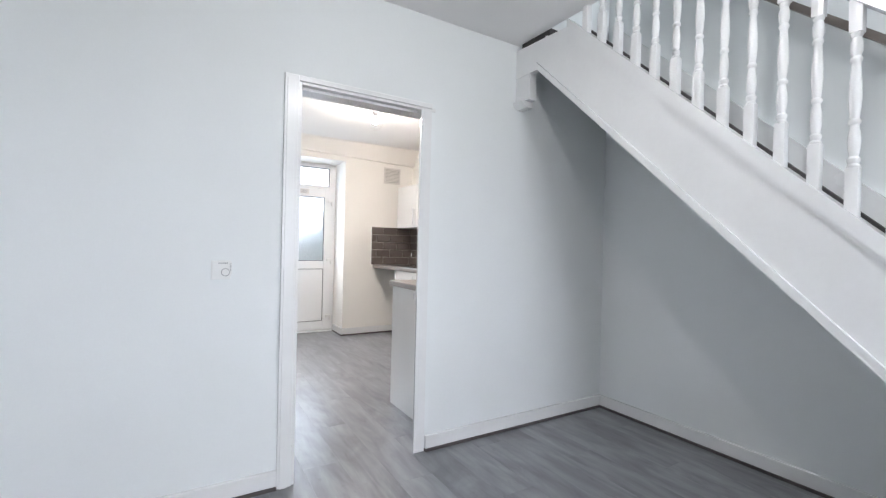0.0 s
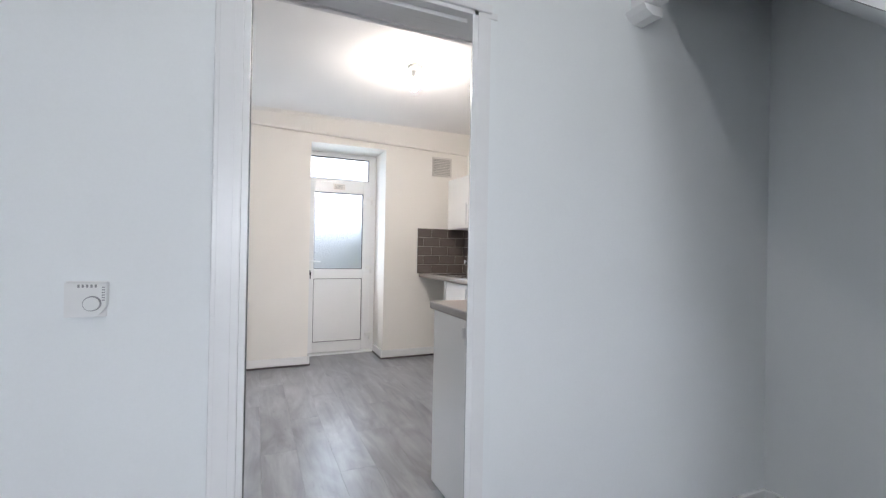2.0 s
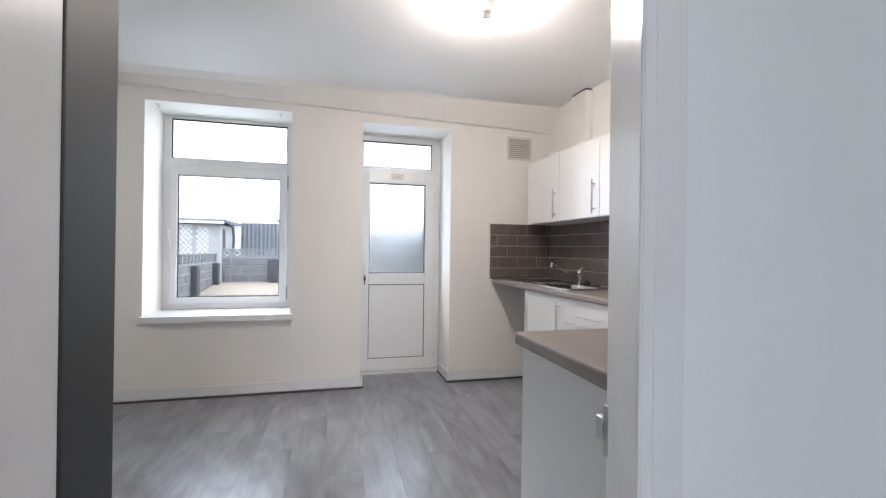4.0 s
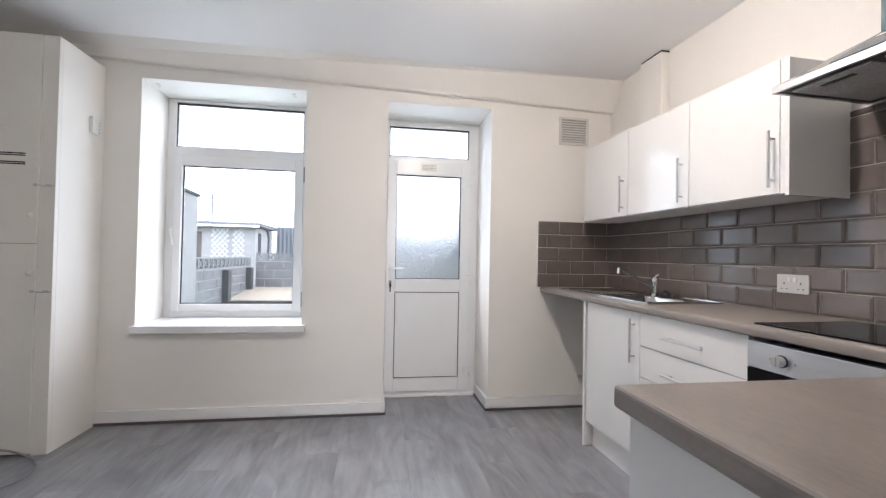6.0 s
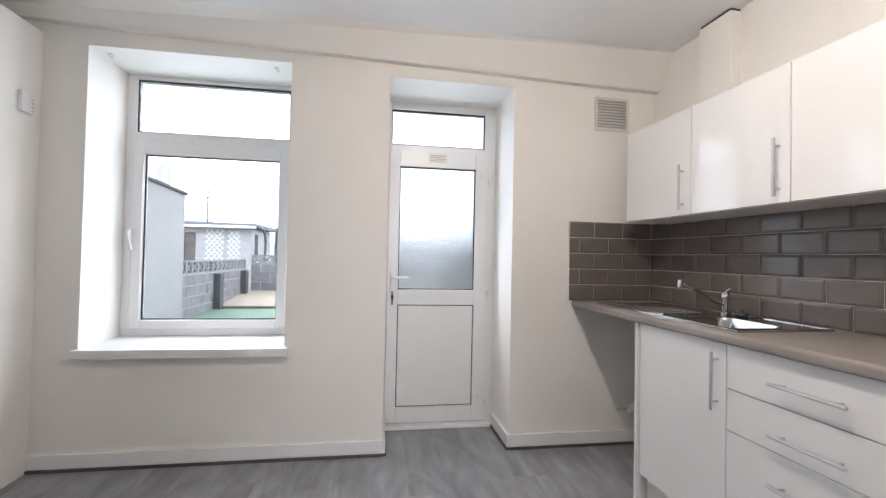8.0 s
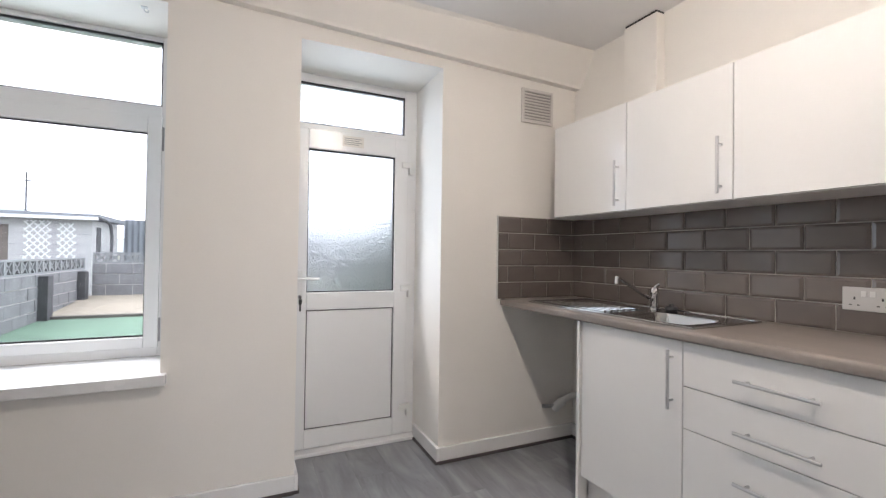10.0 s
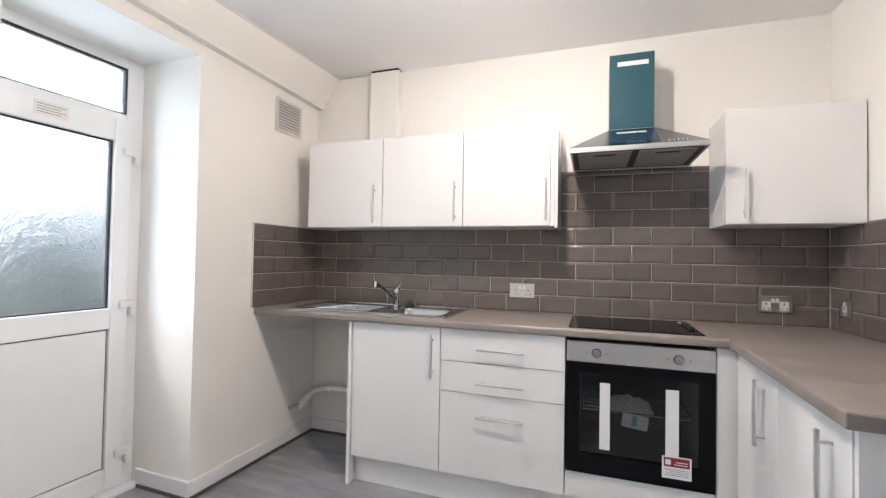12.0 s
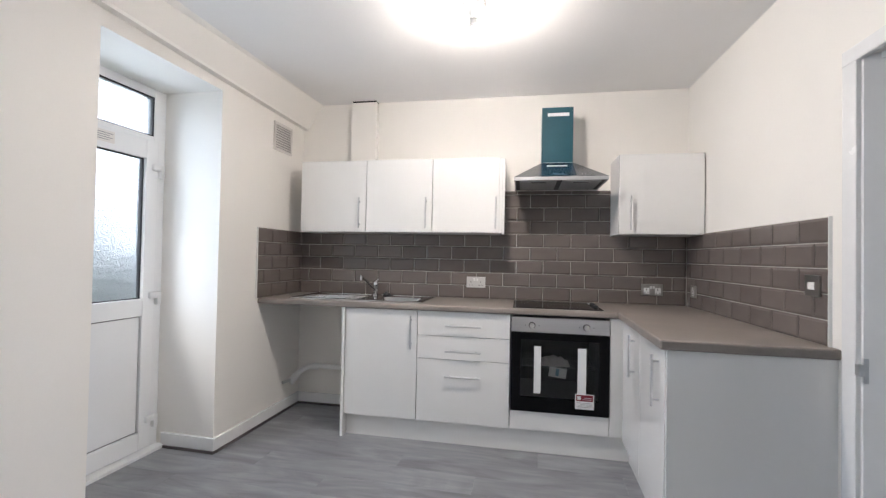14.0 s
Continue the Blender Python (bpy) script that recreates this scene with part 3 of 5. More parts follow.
# ---- front window of the living room ----
fw = thing("window_1", (1.3, -3.1, 0.8), "white plastic front window with clear glass", "window", kind="structure")
boxes("frame", [(0.4, 0.46, -3.18, -3.12, 0.8, 2.1), (2.14, 2.2, -3.18, -3.12, 0.8, 2.1), (0.46, 2.14, -3.18, -3.12, 0.8, 0.86), (0.46, 2.14, -3.18, -3.12, 2.04, 2.1), (1.27, 1.33, -3.18, -3.12, 0.86, 2.04)], M_UPVC, fw, 0.004)

# invented frame around the stairwell fill light, never in view
lw = thing("added_window", (2.85, -0.8, 3.2), "added white plastic window above the stairs, out of view", "window", kind="structure")
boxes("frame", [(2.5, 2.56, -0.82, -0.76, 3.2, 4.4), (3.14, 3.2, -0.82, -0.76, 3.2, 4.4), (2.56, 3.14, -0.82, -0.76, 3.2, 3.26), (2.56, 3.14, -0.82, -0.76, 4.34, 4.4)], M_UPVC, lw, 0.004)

# ---- kitchen window ----
FY0, FY1 = 6.20, 6.275
win = thing("window_2", (0.47, FY0, WZ0), "white plastic window with fixed toplight over casement", "window", kind="structure")
boxes("frame", [(WX0, WX0 + 0.058, FY0, FY1, 0.645, WZ1), (0.931, WX1, FY0, FY1, 0.645, WZ1), (0.003, 0.931, FY0, FY1, 2.265, WZ1), (0.003, 0.931, FY0, FY1, 1.86, 1.93), (0.003, 0.931, FY0, FY1, 0.645, 0.70)], M_UPVC, win, 0.004)
boxes("casement", [(0.0, 0.057, FY0 - 0.018, FY0 + 0.05, 0.69, 1.87), (0.873, 0.935, FY0 - 0.018, FY0 + 0.05, 0.69, 1.87), (0.057, 0.873, FY0 - 0.018, FY0 + 0.05, 1.789, 1.87), (0.057, 0.873, FY0 - 0.018, FY0 + 0.05, 0.69, 0.745)], M_UPVC, win, 0.006)
gk = [(0.057, 0.064, 0.745, 1.789), (0.866, 0.873, 0.745, 1.789), (0.064, 0.866, 1.782, 1.789), (0.064, 0.866, 0.745, 0.752), (0.003, 0.010, 1.93, 2.265), (0.924, 0.931, 1.93, 2.265), (0.010, 0.924, 2.255, 2.265), (0.010, 0.924, 1.93, 1.937)]
boxes("gasket", [(a, c, FY0 + 0.012, FY0 + 0.022, d, e) for a, c, d, e in gk], M_GASKET, win)
for nm, r in (("pane", (0.058, 0.872, FY0 + 0.02, FY0 + 0.024, 0.746, 1.788)), ("pane", (0.004, 0.930, FY0 + 0.02, FY0 + 0.024, 1.931, 2.264))):
    box(nm, *r, M_GLASS, win).visible_shadow = False
boxes("handle", [(-0.012, 0.016, FY0 - 0.03, FY0 - 0.018, 1.25, 1.32)], M_PLASTIC, win, 0.004)
tube("handle", [(0.002, FY0 - 0.03, 1.305), (0.003, FY0 - 0.055, 1.30), (0.009, FY0 - 0.058, 1.25), (0.02, FY0 - 0.055, 1.185)], 0.008, M_PLASTIC, win)
boxes("hinge", [(0.936, 0.944, FY0 - 0.012, FY0, 1.70, 1.82), (0.936, 0.944, FY0 - 0.012, FY0, 0.72, 0.84)], M_PRINT, win)
sill = thing("window_sill", (0.47, YN, 0.6), "white painted window board under the kitchen window", "window sill", kind="structure")
box("board", WX0 - 0.012, WX1 + 0.025, YN - 0.05, FY0 + 0.02, 0.598, 0.645, M_TRIM, sill, 0.004)
for x in (0.0, 0.90):
    hk = thing("curtain_hook", (x, YN + 0.1, WZ1), "small metal curtain hook under the window lintel", "hook", "curtain hooks")
    tube("hook", [(x, YN + 0.09, WZ1 + 0.001), (x, YN + 0.09, WZ1 - 0.015), (x + 0.012, YN + 0.09, WZ1 - 0.022), (x + 0.016, YN + 0.09, WZ1 - 0.01)], 0.0025, M_STEEL, hk)
    box("plate", x - 0.012, x + 0.012, YN + 0.08, YN + 0.10, WZ1 - 0.004, WZ1 + 0.001, M_STEEL, hk)

# ---- back door ----
GY0, GY1 = 6.24, 6.31
bd = thing("door_1", (1.95, GY0, 0), "white plastic half-glazed back door, closed, with patterned glass", "door", kind="structure")
boxes("frame", [(RX0 - 0.01, 1.604, GY0, GY1, 0, RZ + 0.01), (2.27, RX1 + 0.01, GY0, GY1, 0, RZ + 0.01), (1.604, 2.27, GY0, GY1, 2.205, RZ + 0.01), (1.604, 2.27, GY0, GY1, 1.915, 1.958), (1.604, 2.27, GY0, GY1, 0.0, 0.03)], M_UPVC, bd, 0.004)
boxes("leaf", [(1.592, 1.668, GY0 - 0.016, GY0 + 0.05, 0.03, 1.925), (2.207, 2.292, GY0 - 0.016, GY0 + 0.05, 0.03, 1.925), (1.668, 2.207, GY0 - 0.016, GY0 + 0.05, 1.807, 1.925), (1.668, 2.207, GY0 - 0.016, GY0 + 0.05, 0.842, 0.948), (1.668, 2.207, GY0 - 0.016, GY0 + 0.05, 0.03, 0.135)], M_UPVC, bd, 0.005)
box("panel", 1.674, 2.201, GY0 - 0.002, GY0 + 0.03, 0.141, 0.836, M_UPVC, bd, 0.003)
gk = [(1.668, 1.674, 0.135, 0.842), (2.201, 2.207, 0.135, 0.842), (1.674, 2.201, 0.135, 0.141), (1.674, 2.201, 0.836, 0.842), (1.668, 1.674, 0.948, 1.807), (2.201, 2.207, 0.948, 1.807), (1.674, 2.201, 0.948, 0.954), (1.674, 2.201, 1.801, 1.807), (1.604, 1.61, 1.958, 2.205), (2.264, 2.27, 1.958, 2.205), (1.61, 2.264, 1.958, 1.964), (1.61, 2.264, 2.196, 2.205)]
boxes("gasket", [(a, c, GY0 + 0.005, GY0 + 0.03, d, e) for a, c, d, e in gk], M_GASKET, bd)
box("pane", 1.669, 2.206, GY0 + 0.012, GY0 + 0.018, 0.949, 1.806, M_PATTERN, bd).visible_shadow = False
box("pane", 1.605, 2.269, GY0 + 0.012, GY0 + 0.018, 1.959, 2.204, M_PATTERN, bd).visible_shadow = False
for z in (0.20, 0.965, 1.76):
    bm = bmesh.new()
    add_box(bm, 2.245, 2.305, GY0 - 0.034, GY0 - 0.012, z - 0.02, z + 0.02, 0.008)
    add_box(bm, 2.297, 2.325, GY0 - 0.036, GY0 - 0.002, z - 0.062, z + 0.02, 0.006)
    finish("hinge", bm, M_PLASTIC, bd)
boxes("handle", [(1.615, 1.642, GY0 - 0.026, GY0 - 0.014, 0.86, 1.075)], M_PLASTIC, bd, 0.006)
tube("handle", [(1.629, GY0 - 0.022, 1.035), (1.63, GY0 - 0.06, 1.035), (1.66, GY0 - 0.066, 1.035), (1.735, GY0 - 0.064, 1.033)], 0.009, M_PLASTIC, bd)
cyl("lock", (1.629, GY0 - 0.034, 0.925), (1.629, GY0 - 0.024, 0.925), 0.011, M_CHROME, bd)
boxes("key", [(1.6275, 1.6305, GY0 - 0.06, GY0 - 0.034, 0.917, 0.933), (1.620, 1.638, GY0 - 0.062, GY0 - 0.058, 0.885, 0.915), (1.624, 1.634, GY0 - 0.061, GY0 - 0.058, 0.845, 0.885)], M_BLACK, bd, label="dark key hanging in the lock")
box("notice", 1.866, 1.996, GY0 - 0.019, GY0 - 0.016, 1.840, 1.905, M_BEIGE, bd, label="small beige notice with unreadable print")
boxes("print", [(1.875, 1.985 - 0.02 * (i % 2), GY0 - 0.0196, GY0 - 0.019, 1.888 - 0.012 * i, 1.892 - 0.012 * i) for i in range(4)], M_PRINT, bd, kind="stuff")
box("threshold", RX0 + 0.002, RX1 - 0.002, 6.17, GY0, 0.0, 0.022, M_UPVC, bd, 0.004)

# ---- air vent ----
av = thing("air_vent", (3.0, YN, 2.13), "beige plastic louvred air vent high on the wall", "vent")
boxes("frame", [(2.888, 2.906, YN - 0.014, YN, 2.02, 2.235), (3.108, 3.126, YN - 0.014, YN, 2.02, 2.235), (2.906, 3.108, YN - 0.014, YN, 2.215, 2.235), (2.906, 3.108, YN - 0.014, YN, 2.02, 2.04)], M_BEIGE, av, 0.002)
box("back", 2.906, 3.108, YN - 0.003, YN - 0.001, 2.04, 2.215, M_VENTBACK, av)
for i in range(9):
    z = 2.046 + 0.0187 * i
    prism("louvre", [(YN - 0.004, z + 0.009), (YN - 0.013, z), (YN - 0.013, z + 0.006), (YN - 0.004, z + 0.0145)], "x", 2.906, 3.108, M_BEIGE, av)

# ---- boiler cupboard in the corner ----
CY, CX = 5.40, -0.272
cb = thing("cupboard", (-0.8, CY, 0), "tall cream painted corner cupboard with two doors, closed", "cupboard")
box("side_panel", CX - 0.03, CX, CY + 0.0305, YN - 0.001, 0.0, 2.335, M_KITCHEN, cb)
boxes("front_frame", [(-0.352, CX, CY, CY + 0.03, 0, 2.335), (XW + 0.002, -0.90, CY, CY + 0.03, 0, 2.335)], M_CUPBOARD, cb, 0.002)
box("top", XW + 0.002, CX - 0.002, CY + 0.03, YN - 0.001, 2.315, 2.333, M_CUPBOARD, cb)
box("door", -0.898, -0.3535, CY - 0.008, CY + 0.018, 1.168, 2.333, M_CUPBOARD, cb, 0.002)
box("door", -0.898, -0.3535, CY - 0.008, CY + 0.018, 0.012, 1.165, M_CUPBOARD, cb, 0.002)
box("inside", -0.9, -0.352, CY + 0.02, CY + 0.03, 0.0, 2.315, M_PRINT, cb)
boxes("vent_slots", [(-0.84, -0.418, CY - 0.0095, CY - 0.0075, z, z + 0.007) for z in (1.602, 1.612, 1.65, 1.661)], M_BLACK, cb)
box("vent_slots", -0.86, -0.395, CY - 0.013, CY - 0.008, 1.578, 1.584, M_CUPBOARD, cb)
for z in (1.322, 1.002):
    bm = bmesh.new()
    add_cyl(bm, (-0.372, CY - 0.02, z), (-0.372, CY - 0.007, z), 0.006)
    bmesh.ops.create_uvsphere(bm, u_segments=16, v_segments=10, radius=0.015, matrix=Matrix.Translation((-0.372, CY - 0.028, z)))
    finish("knob", bm, M_CUPBOARD, cb, True)
for z in (1.492, 0.902):
    tube("latch", [(-0.372, CY - 0.012, z + 0.004), (-0.35, CY - 0.016, z), (-0.32, CY - 0.014, z - 0.003), (-0.27, CY - 0.01, z)], 0.003, M_STEEL, cb)
    box("latch_plate", -0.375, -0.356, CY - 0.012, CY - 0.008, z - 0.006, z + 0.008, M_STEEL, cb, 0.001)
    box("latch_plate", -0.318, -0.29, CY - 0.006, CY, z - 0.006, z + 0.008, M_STEEL, cb, 0.001)
wb = thing("alarm_box", (CX, 5.70, 1.92), "small white plastic alarm box on the cupboard side", "alarm")
box("case", CX + 0.0005, CX + 0.022, 5.665, 5.745, 1.868, 1.972, M_PLASTIC, wb, 0.004)
boxes("slot", [(CX + 0.0215, CX + 0.0225, 5.725, 5.737, 1.94 - 0.02 * i, 1.944 - 0.02 * i) for i in range(4)], M_PRINT, wb)
ca = thing("floor_cable", (-0.3, 5.3, 0), "thin grey cable lying in a loop on the floor", "cable")
tube("cord", [(-0.62, 5.392, 0.03), (-0.5, 5.36, 0.055), (-0.36, 5.33, 0.045), (-0.24, 5.27, 0.012), (-0.20, 5.17, 0.007), (-0.22, 5.06, 0.006), (-0.35, 4.98, 0.006), (-0.6, 4.95, 0.006)], 0.006, M_CABLE, ca)

# ---- kitchen units ----
UF, BF, PF = 2.985, 2.745, 3.362   # faces of wall units, base units and peninsula doors
CT, CB = 0.92, 0.88                # worktop top and underside


def bar_handle(parent, p0, p1, out):
    """A round bar on two short posts; out: the way it stands off."""
    p0, p1, o = Vector(p0), Vector(p1), Vector(out)
    d = (p1 - p0).normalized()
    bm = bmesh.new()
    add_cyl(bm, p0 + o * 0.03, p1 + o * 0.03, 0.006, seg=12)
    for q in (p0 + d * 0.03, p1 - d * 0.03):
        add_cyl(bm, q, q + o * 0.03, 0.0045, seg=10)
    return finish("handle", bm, M_STEEL, parent, True, label="brushed steel bar handle")


def wall_unit(ya, yb, hy, label, end=0.0):
    u = thing("wall_cabinet", (XE, (ya + yb) / 2, 1.405), label, "cabinet", "wall cabinets")
    boxes("body", [(UF + 0.021, XE - 0.002, ya, ya + 0.016, 1.405, 1.94), (UF + 0.021, XE - 0.002, yb - 0.016, yb, 1.405, 1.94), (UF + 0.021, XE - 0.002, ya + 0.016, yb - 0.016, 1.405, 1.421), (UF + 0.021, XE - 0.002, ya + 0.016, yb - 0.016, 1.924, 1.94), (XE - 0.02, XE - 0.002, ya + 0.016, yb - 0.016, 1.421, 1.924)], M_CARCASS, u)
    if end:
        box("end_panel", UF + 0.001, XE - 0.002, ya - 0.0005 - 0.002, ya + end - 0.002, 1.4045, 1.9405, M_UNIT, u, 0.001)
    dr = box("door", UF, UF + 0.018, ya + 0.0005 + end, yb - 0.0005, 1.407, 1.94, M_UNIT, u, 0.0015)
    bar_handle(dr, (UF, hy, 1.432), (UF, hy, 1.658), (-1, 0, 0))
    askew(u)
    u.matrix_basis.translation.z += 0.008
    return u


wall_unit(5.112, 5.623, 5.157, "white gloss wall cabinet with steel bar handle")
wall_unit(4.618, 5.108, 4.660, "white gloss wall cabinet with steel bar handle")
wall_unit(4.128, 4.614, 4.168, "white gloss wall cabinet with steel bar handle", 0.018)
wall_unit(2.85, 3.364, 3.294, "white gloss wall cabinet beside the cooker hood")
askew(box("end_panel", UF + 0.002, XE - 0.002, 4.109, 4.126, 1.403, 1.942, M_UNIT, bev=0.001, label="white gloss end panel on the wall cabinets", category="panel"))
pb = thing("pipe_boxing", (XE, 5.23, 1.95), "white painted pipe boxing above the cabinets", "boxing", kind="structure")
box("casing", 3.225, XE - 0.001, 5.13, 5.335, 1.943, 2.474, M_KITCHEN, pb, 0.003)
box("dark_gap", 3.23, XE - 0.001, 5.135, 5.33, 2.4745, 2.4875, M_BLACK, pb)
askew(pb)


def base_door(parent, xa, ya, yb, za, zb):
    return box("door", xa, xa + 0.018, ya + 0.0015, yb - 0.0015, za, zb, M_UNIT, parent, 0.0015)


sb = thing("base_cabinet", (XE, 4.9, 0), "white gloss sink base cabinet with one door", "cabinet", "base cabinets")
boxes("body", [(BF + 0.02, XE - 0.03, 4.655, 4.671, 0.15, CB - 0.002), (BF + 0.02, XE - 0.03, 4.671, 5.148, 0.15, 0.166), (XE - 0.045, XE - 0.03, 4.671, 5.148, 0.166, CB - 0.002)], M_CARCASS, sb)
box("end_panel", BF - 0.012, XE - 0.02, 5.15, 5.168, 0.0, CB - 0.002, M_UNIT, sb, 0.001)
d = base_door(sb, BF, 4.651, 5.148, 0.152, 0.8765)
bar_handle(d, (BF, 4.690, 0.622), (BF, 4.690, 0.842), (-1, 0, 0))
db = thing("drawer_cabinet", (XE, 4.35, 0), "white gloss base cabinet with three drawers", "cabinet", "base cabinets")
boxes("body", [(BF + 0.02, XE - 0.03, 4.05, 4.066, 0.15, CB - 0.002), (BF + 0.02, XE - 0.03, 4.632, 4.648, 0.15, CB - 0.002), (BF + 0.02, XE - 0.03, 4.066, 4.632, 0.15, 0.166)], M_CARCASS, db)
for za, zb, hz in ((0.716, 0.8765, 0.786), (0.563, 0.713, 0.620), (0.152, 0.560, 0.456)):
    d = box("drawer_front", BF, BF + 0.018, 4.0515, 4.6485, za, zb, M_UNIT, db, 0.0015)
    bar_handle(d, (BF, 4.232, hz), (BF, 4.460, hz), (-1, 0, 0))
askew(box("oven_filler", BF, BF + 0.018, 3.458, 4.047, 0.152, 0.268, M_UNIT, bev=0.0015, label="white gloss filler strip below the oven", category="panel"))
askew(boxes("corner_post", [(BF, BF + 0.018, PF + 0.0, 3.455, 0.152, 0.8765), (BF + 0.02, BF + 0.06, PF + 0.002, 3.42, 0.152, CB - 0.002)], M_UNIT, bev=0.0015, label="white gloss corner post between oven and peninsula", category="panel"))
askew(sb), askew(db)
pl = thing("plinth", (2.8, 4.2, 0), "white plinth along the foot of the units", "plinth", kind="structure")
box("board", 2.86, 2.875, 3.31, 5.16, 0.0, 0.15, M_UNIT, pl, 0.001).rotation_euler[2] = 0.02
box("board", 1.945, 2.90, 3.295, 3.31, 0.0, 0.15, M_UNIT, pl, 0.001)
pc = thing("peninsula_cabinet", (2.3, YS, 0), "white gloss base cabinets with two doors and end panel", "cabinet", "base cabinets")
box("end_panel", 1.928, 1.946, 2.766, PF - 0.003, 0.0, CB - 0.002, M_UNIT, pc, 0.001)
boxes("body", [(1.948, 2.7, YS + 0.03, PF - 0.022, 0.15, 0.166), (2.31, 2.326, YS + 0.03, PF - 0.022, 0.166, CB - 0.002)], M_CARCASS, pc)
for xa, xb, hx in ((1.948, 2.378, 2.035), (2.381, 2.812, 2.50)):
    d = box("door", xa, xb, PF - 0.018, PF, 0.152, 0.8765, M_UNIT, pc, 0.0015)
    bar_handle(d, (hx, PF, 0.615), (hx, PF, 0.838), (0, 1, 0))

# worktop: one run with an opening for the bowl, and the peninsula run
wt = thing("worktop", (2.725, 4.4, CB), "taupe laminate worktop with square edges, L shaped", "worktop")
WF = 2.722
BX0, BX1, BY0, BY1 = 2.80, 3.06, 4.68, 4.985
bm = bmesh.new()
NOSE = 0.014                      # rounded front edge
for r in ((WF + NOSE, XE - 0.001, 5.0, YN - 0.015), (WF + NOSE, BX0 - 0.012, 4.67, 5.0), (BX1 + 0.012, XE - 0.001, 4.67, 5.0), (WF + NOSE, XE - 0.001, 3.40, 4.67)):
    add_box(bm, *r, CB, CT)
bmesh.ops.transform(bm, matrix=ASKEW, verts=bm.verts)
finish("long_run", bm, M_WORKTOP, wt)
bm = bmesh.new()
add_box(bm, 1.912, 3.41, 2.75, 3.3885, CB, CT, 0.009, 3)
finish("peninsula_run", bm, M_WORKTOP, wt)
arc = [(WF + NOSE - NOSE * math.cos(radians(a)), NOSE * math.sin(radians(a))) for a in range(0, 91, 15)]
nose = prism("front_edge", [(WF + NOSE, CB)] + [(u, CB + NOSE * 0.5 - v * 0.5) for u, v in arc[::-1]][1:] + [(u, CT - NOSE + v) for u, v in arc], "y", 3.39, YN - 0.015, M_WORKTOP, wt)
nose.data.transform(Matrix.Translation(-ORG[wt.name]) @ ASKEW @ Matrix.Translation(ORG[wt.name]))
for fc in nose.data.polygons:
    fc.use_smooth = True
nose.data.set_sharp_from_angle(angle=radians(35))

# ---- sink and tap ----
sk = thing("sink", (2.98, 5.0, CT), "stainless steel inset sink with drainer", "sink")
SX0, SX1, SY0, SY1 = 2.775, 3.215, 4.632, 5.585
bm = bmesh.new()
zt = CT + 0.006
for r in ((SX0, BX0, SY0, SY1), (BX1, SX1, SY0, SY1), (BX0, BX1, SY0, BY0), (BX0, BX1, BY1, 5.06)):
    add_box(bm, *r, CT + 0.0005, zt)
add_box(bm, BX0, BX1, 5.06, SY1, CT + 0.0005, zt - 0.004)
finish("deck", bm, M_SINK, sk)
bm = bmesh.new()
for r in ((SX0, SX0 + 0.008, SY0, SY1), (SX1 - 0.008, SX1, SY0, SY1), (SX0, SX1, SY0, SY0 + 0.008), (SX0, SX1, SY1 - 0.008, SY1)):
    add_box(bm, *r, zt - 0.001, zt + 0.003, 0.001)
finish("rolled_edge", bm, M_SINK, sk)
bm = bmesh.new()


def bowl_ring(ins, z, n=8, rad=0.05):
    pts = []
    for cx, cy, a0 in ((BX1 - ins - rad, BY1 - ins - rad, 0), (BX0 + ins + rad, BY1 - ins - rad, 90), (BX0 + ins + rad, BY0 + ins + rad, 180), (BX1 - ins - rad, BY0 + ins + rad, 270)):
        for i in range(n + 1):
            a = radians(a0 + 90 * i / n)
            pts.append(bm.verts.new((cx + rad * math.cos(a), cy + rad * math.sin(a), z)))
    return pts


rings = [bowl_ring(-0.012, zt + 0.001), bowl_ring(0.0, zt + 0.002), bowl_ring(0.006, zt - 0.01), bowl_ring(0.014, zt - 0.12), bowl_ring(0.03, zt - 0.14), bowl_ring(0.06, zt - 0.145)]
for a, b in zip(rings, rings[1:]):
    for i in range(len(a)):
        bm.faces.new((a[i], a[(i + 1) % len(a)], b[(i + 1) % len(a)], b[i]))
bm.faces.new(rings[-1])
finish("bowl", bm, M_SINK, sk, True)
cyl("waste", (2.93, 4.83, zt - 0.1448), (2.93, 4.83, zt - 0.142), 0.035, M_CHROME, sk)
for i in range(6):
    x = 2.835 + 0.042 * i
    bm = bmesh.new()
    add_box(bm, x, x + 0.016, 5.10, 5.54, zt - 0.006, zt + 0.005, 0.003)
    finish("drainer_rib", bm, M_SINK, sk)
TX, TY = 3.165, 5.085
tp = thing("mixer_tap", (TX, TY, zt), "chrome single lever mixer tap on the sink", "tap")
bm = bmesh.new()
add_lathe(bm, [(0.025, 0.0), (0.025, 0.006), (0.019, 0.012), (0.0185, 0.07), (0.021, 0.074), (0.021, 0.098), (0.015, 0.108)], (TX, TY, zt), 24)
finish("body", bm, M_CHROME, tp, True)
tube("spout", [(TX - 0.01, TY, zt + 0.045), (TX - 0.06, TY + 0.006, zt + 0.066), (TX - 0.15, TY + 0.018, zt + 0.118), (TX - 0.225, TY + 0.028, zt + 0.155)], 0.009, M_CHROME, tp)
cyl("nozzle", (TX - 0.232, TY + 0.029, zt + 0.128), (TX - 0.228, TY + 0.0285, zt + 0.164), 0.0125, M_CHROME, tp)
tube("lever", [(TX, TY, zt + 0.10), (TX + 0.002, TY - 0.004, zt + 0.112), (TX + 0.012, TY - 0.018, zt + 0.126)], 0.0075, M_CHROME, tp)
pg = thing("sink_plug", (3.165, 4.995, zt), "black rubber sink plug lying by the tap", "plug")
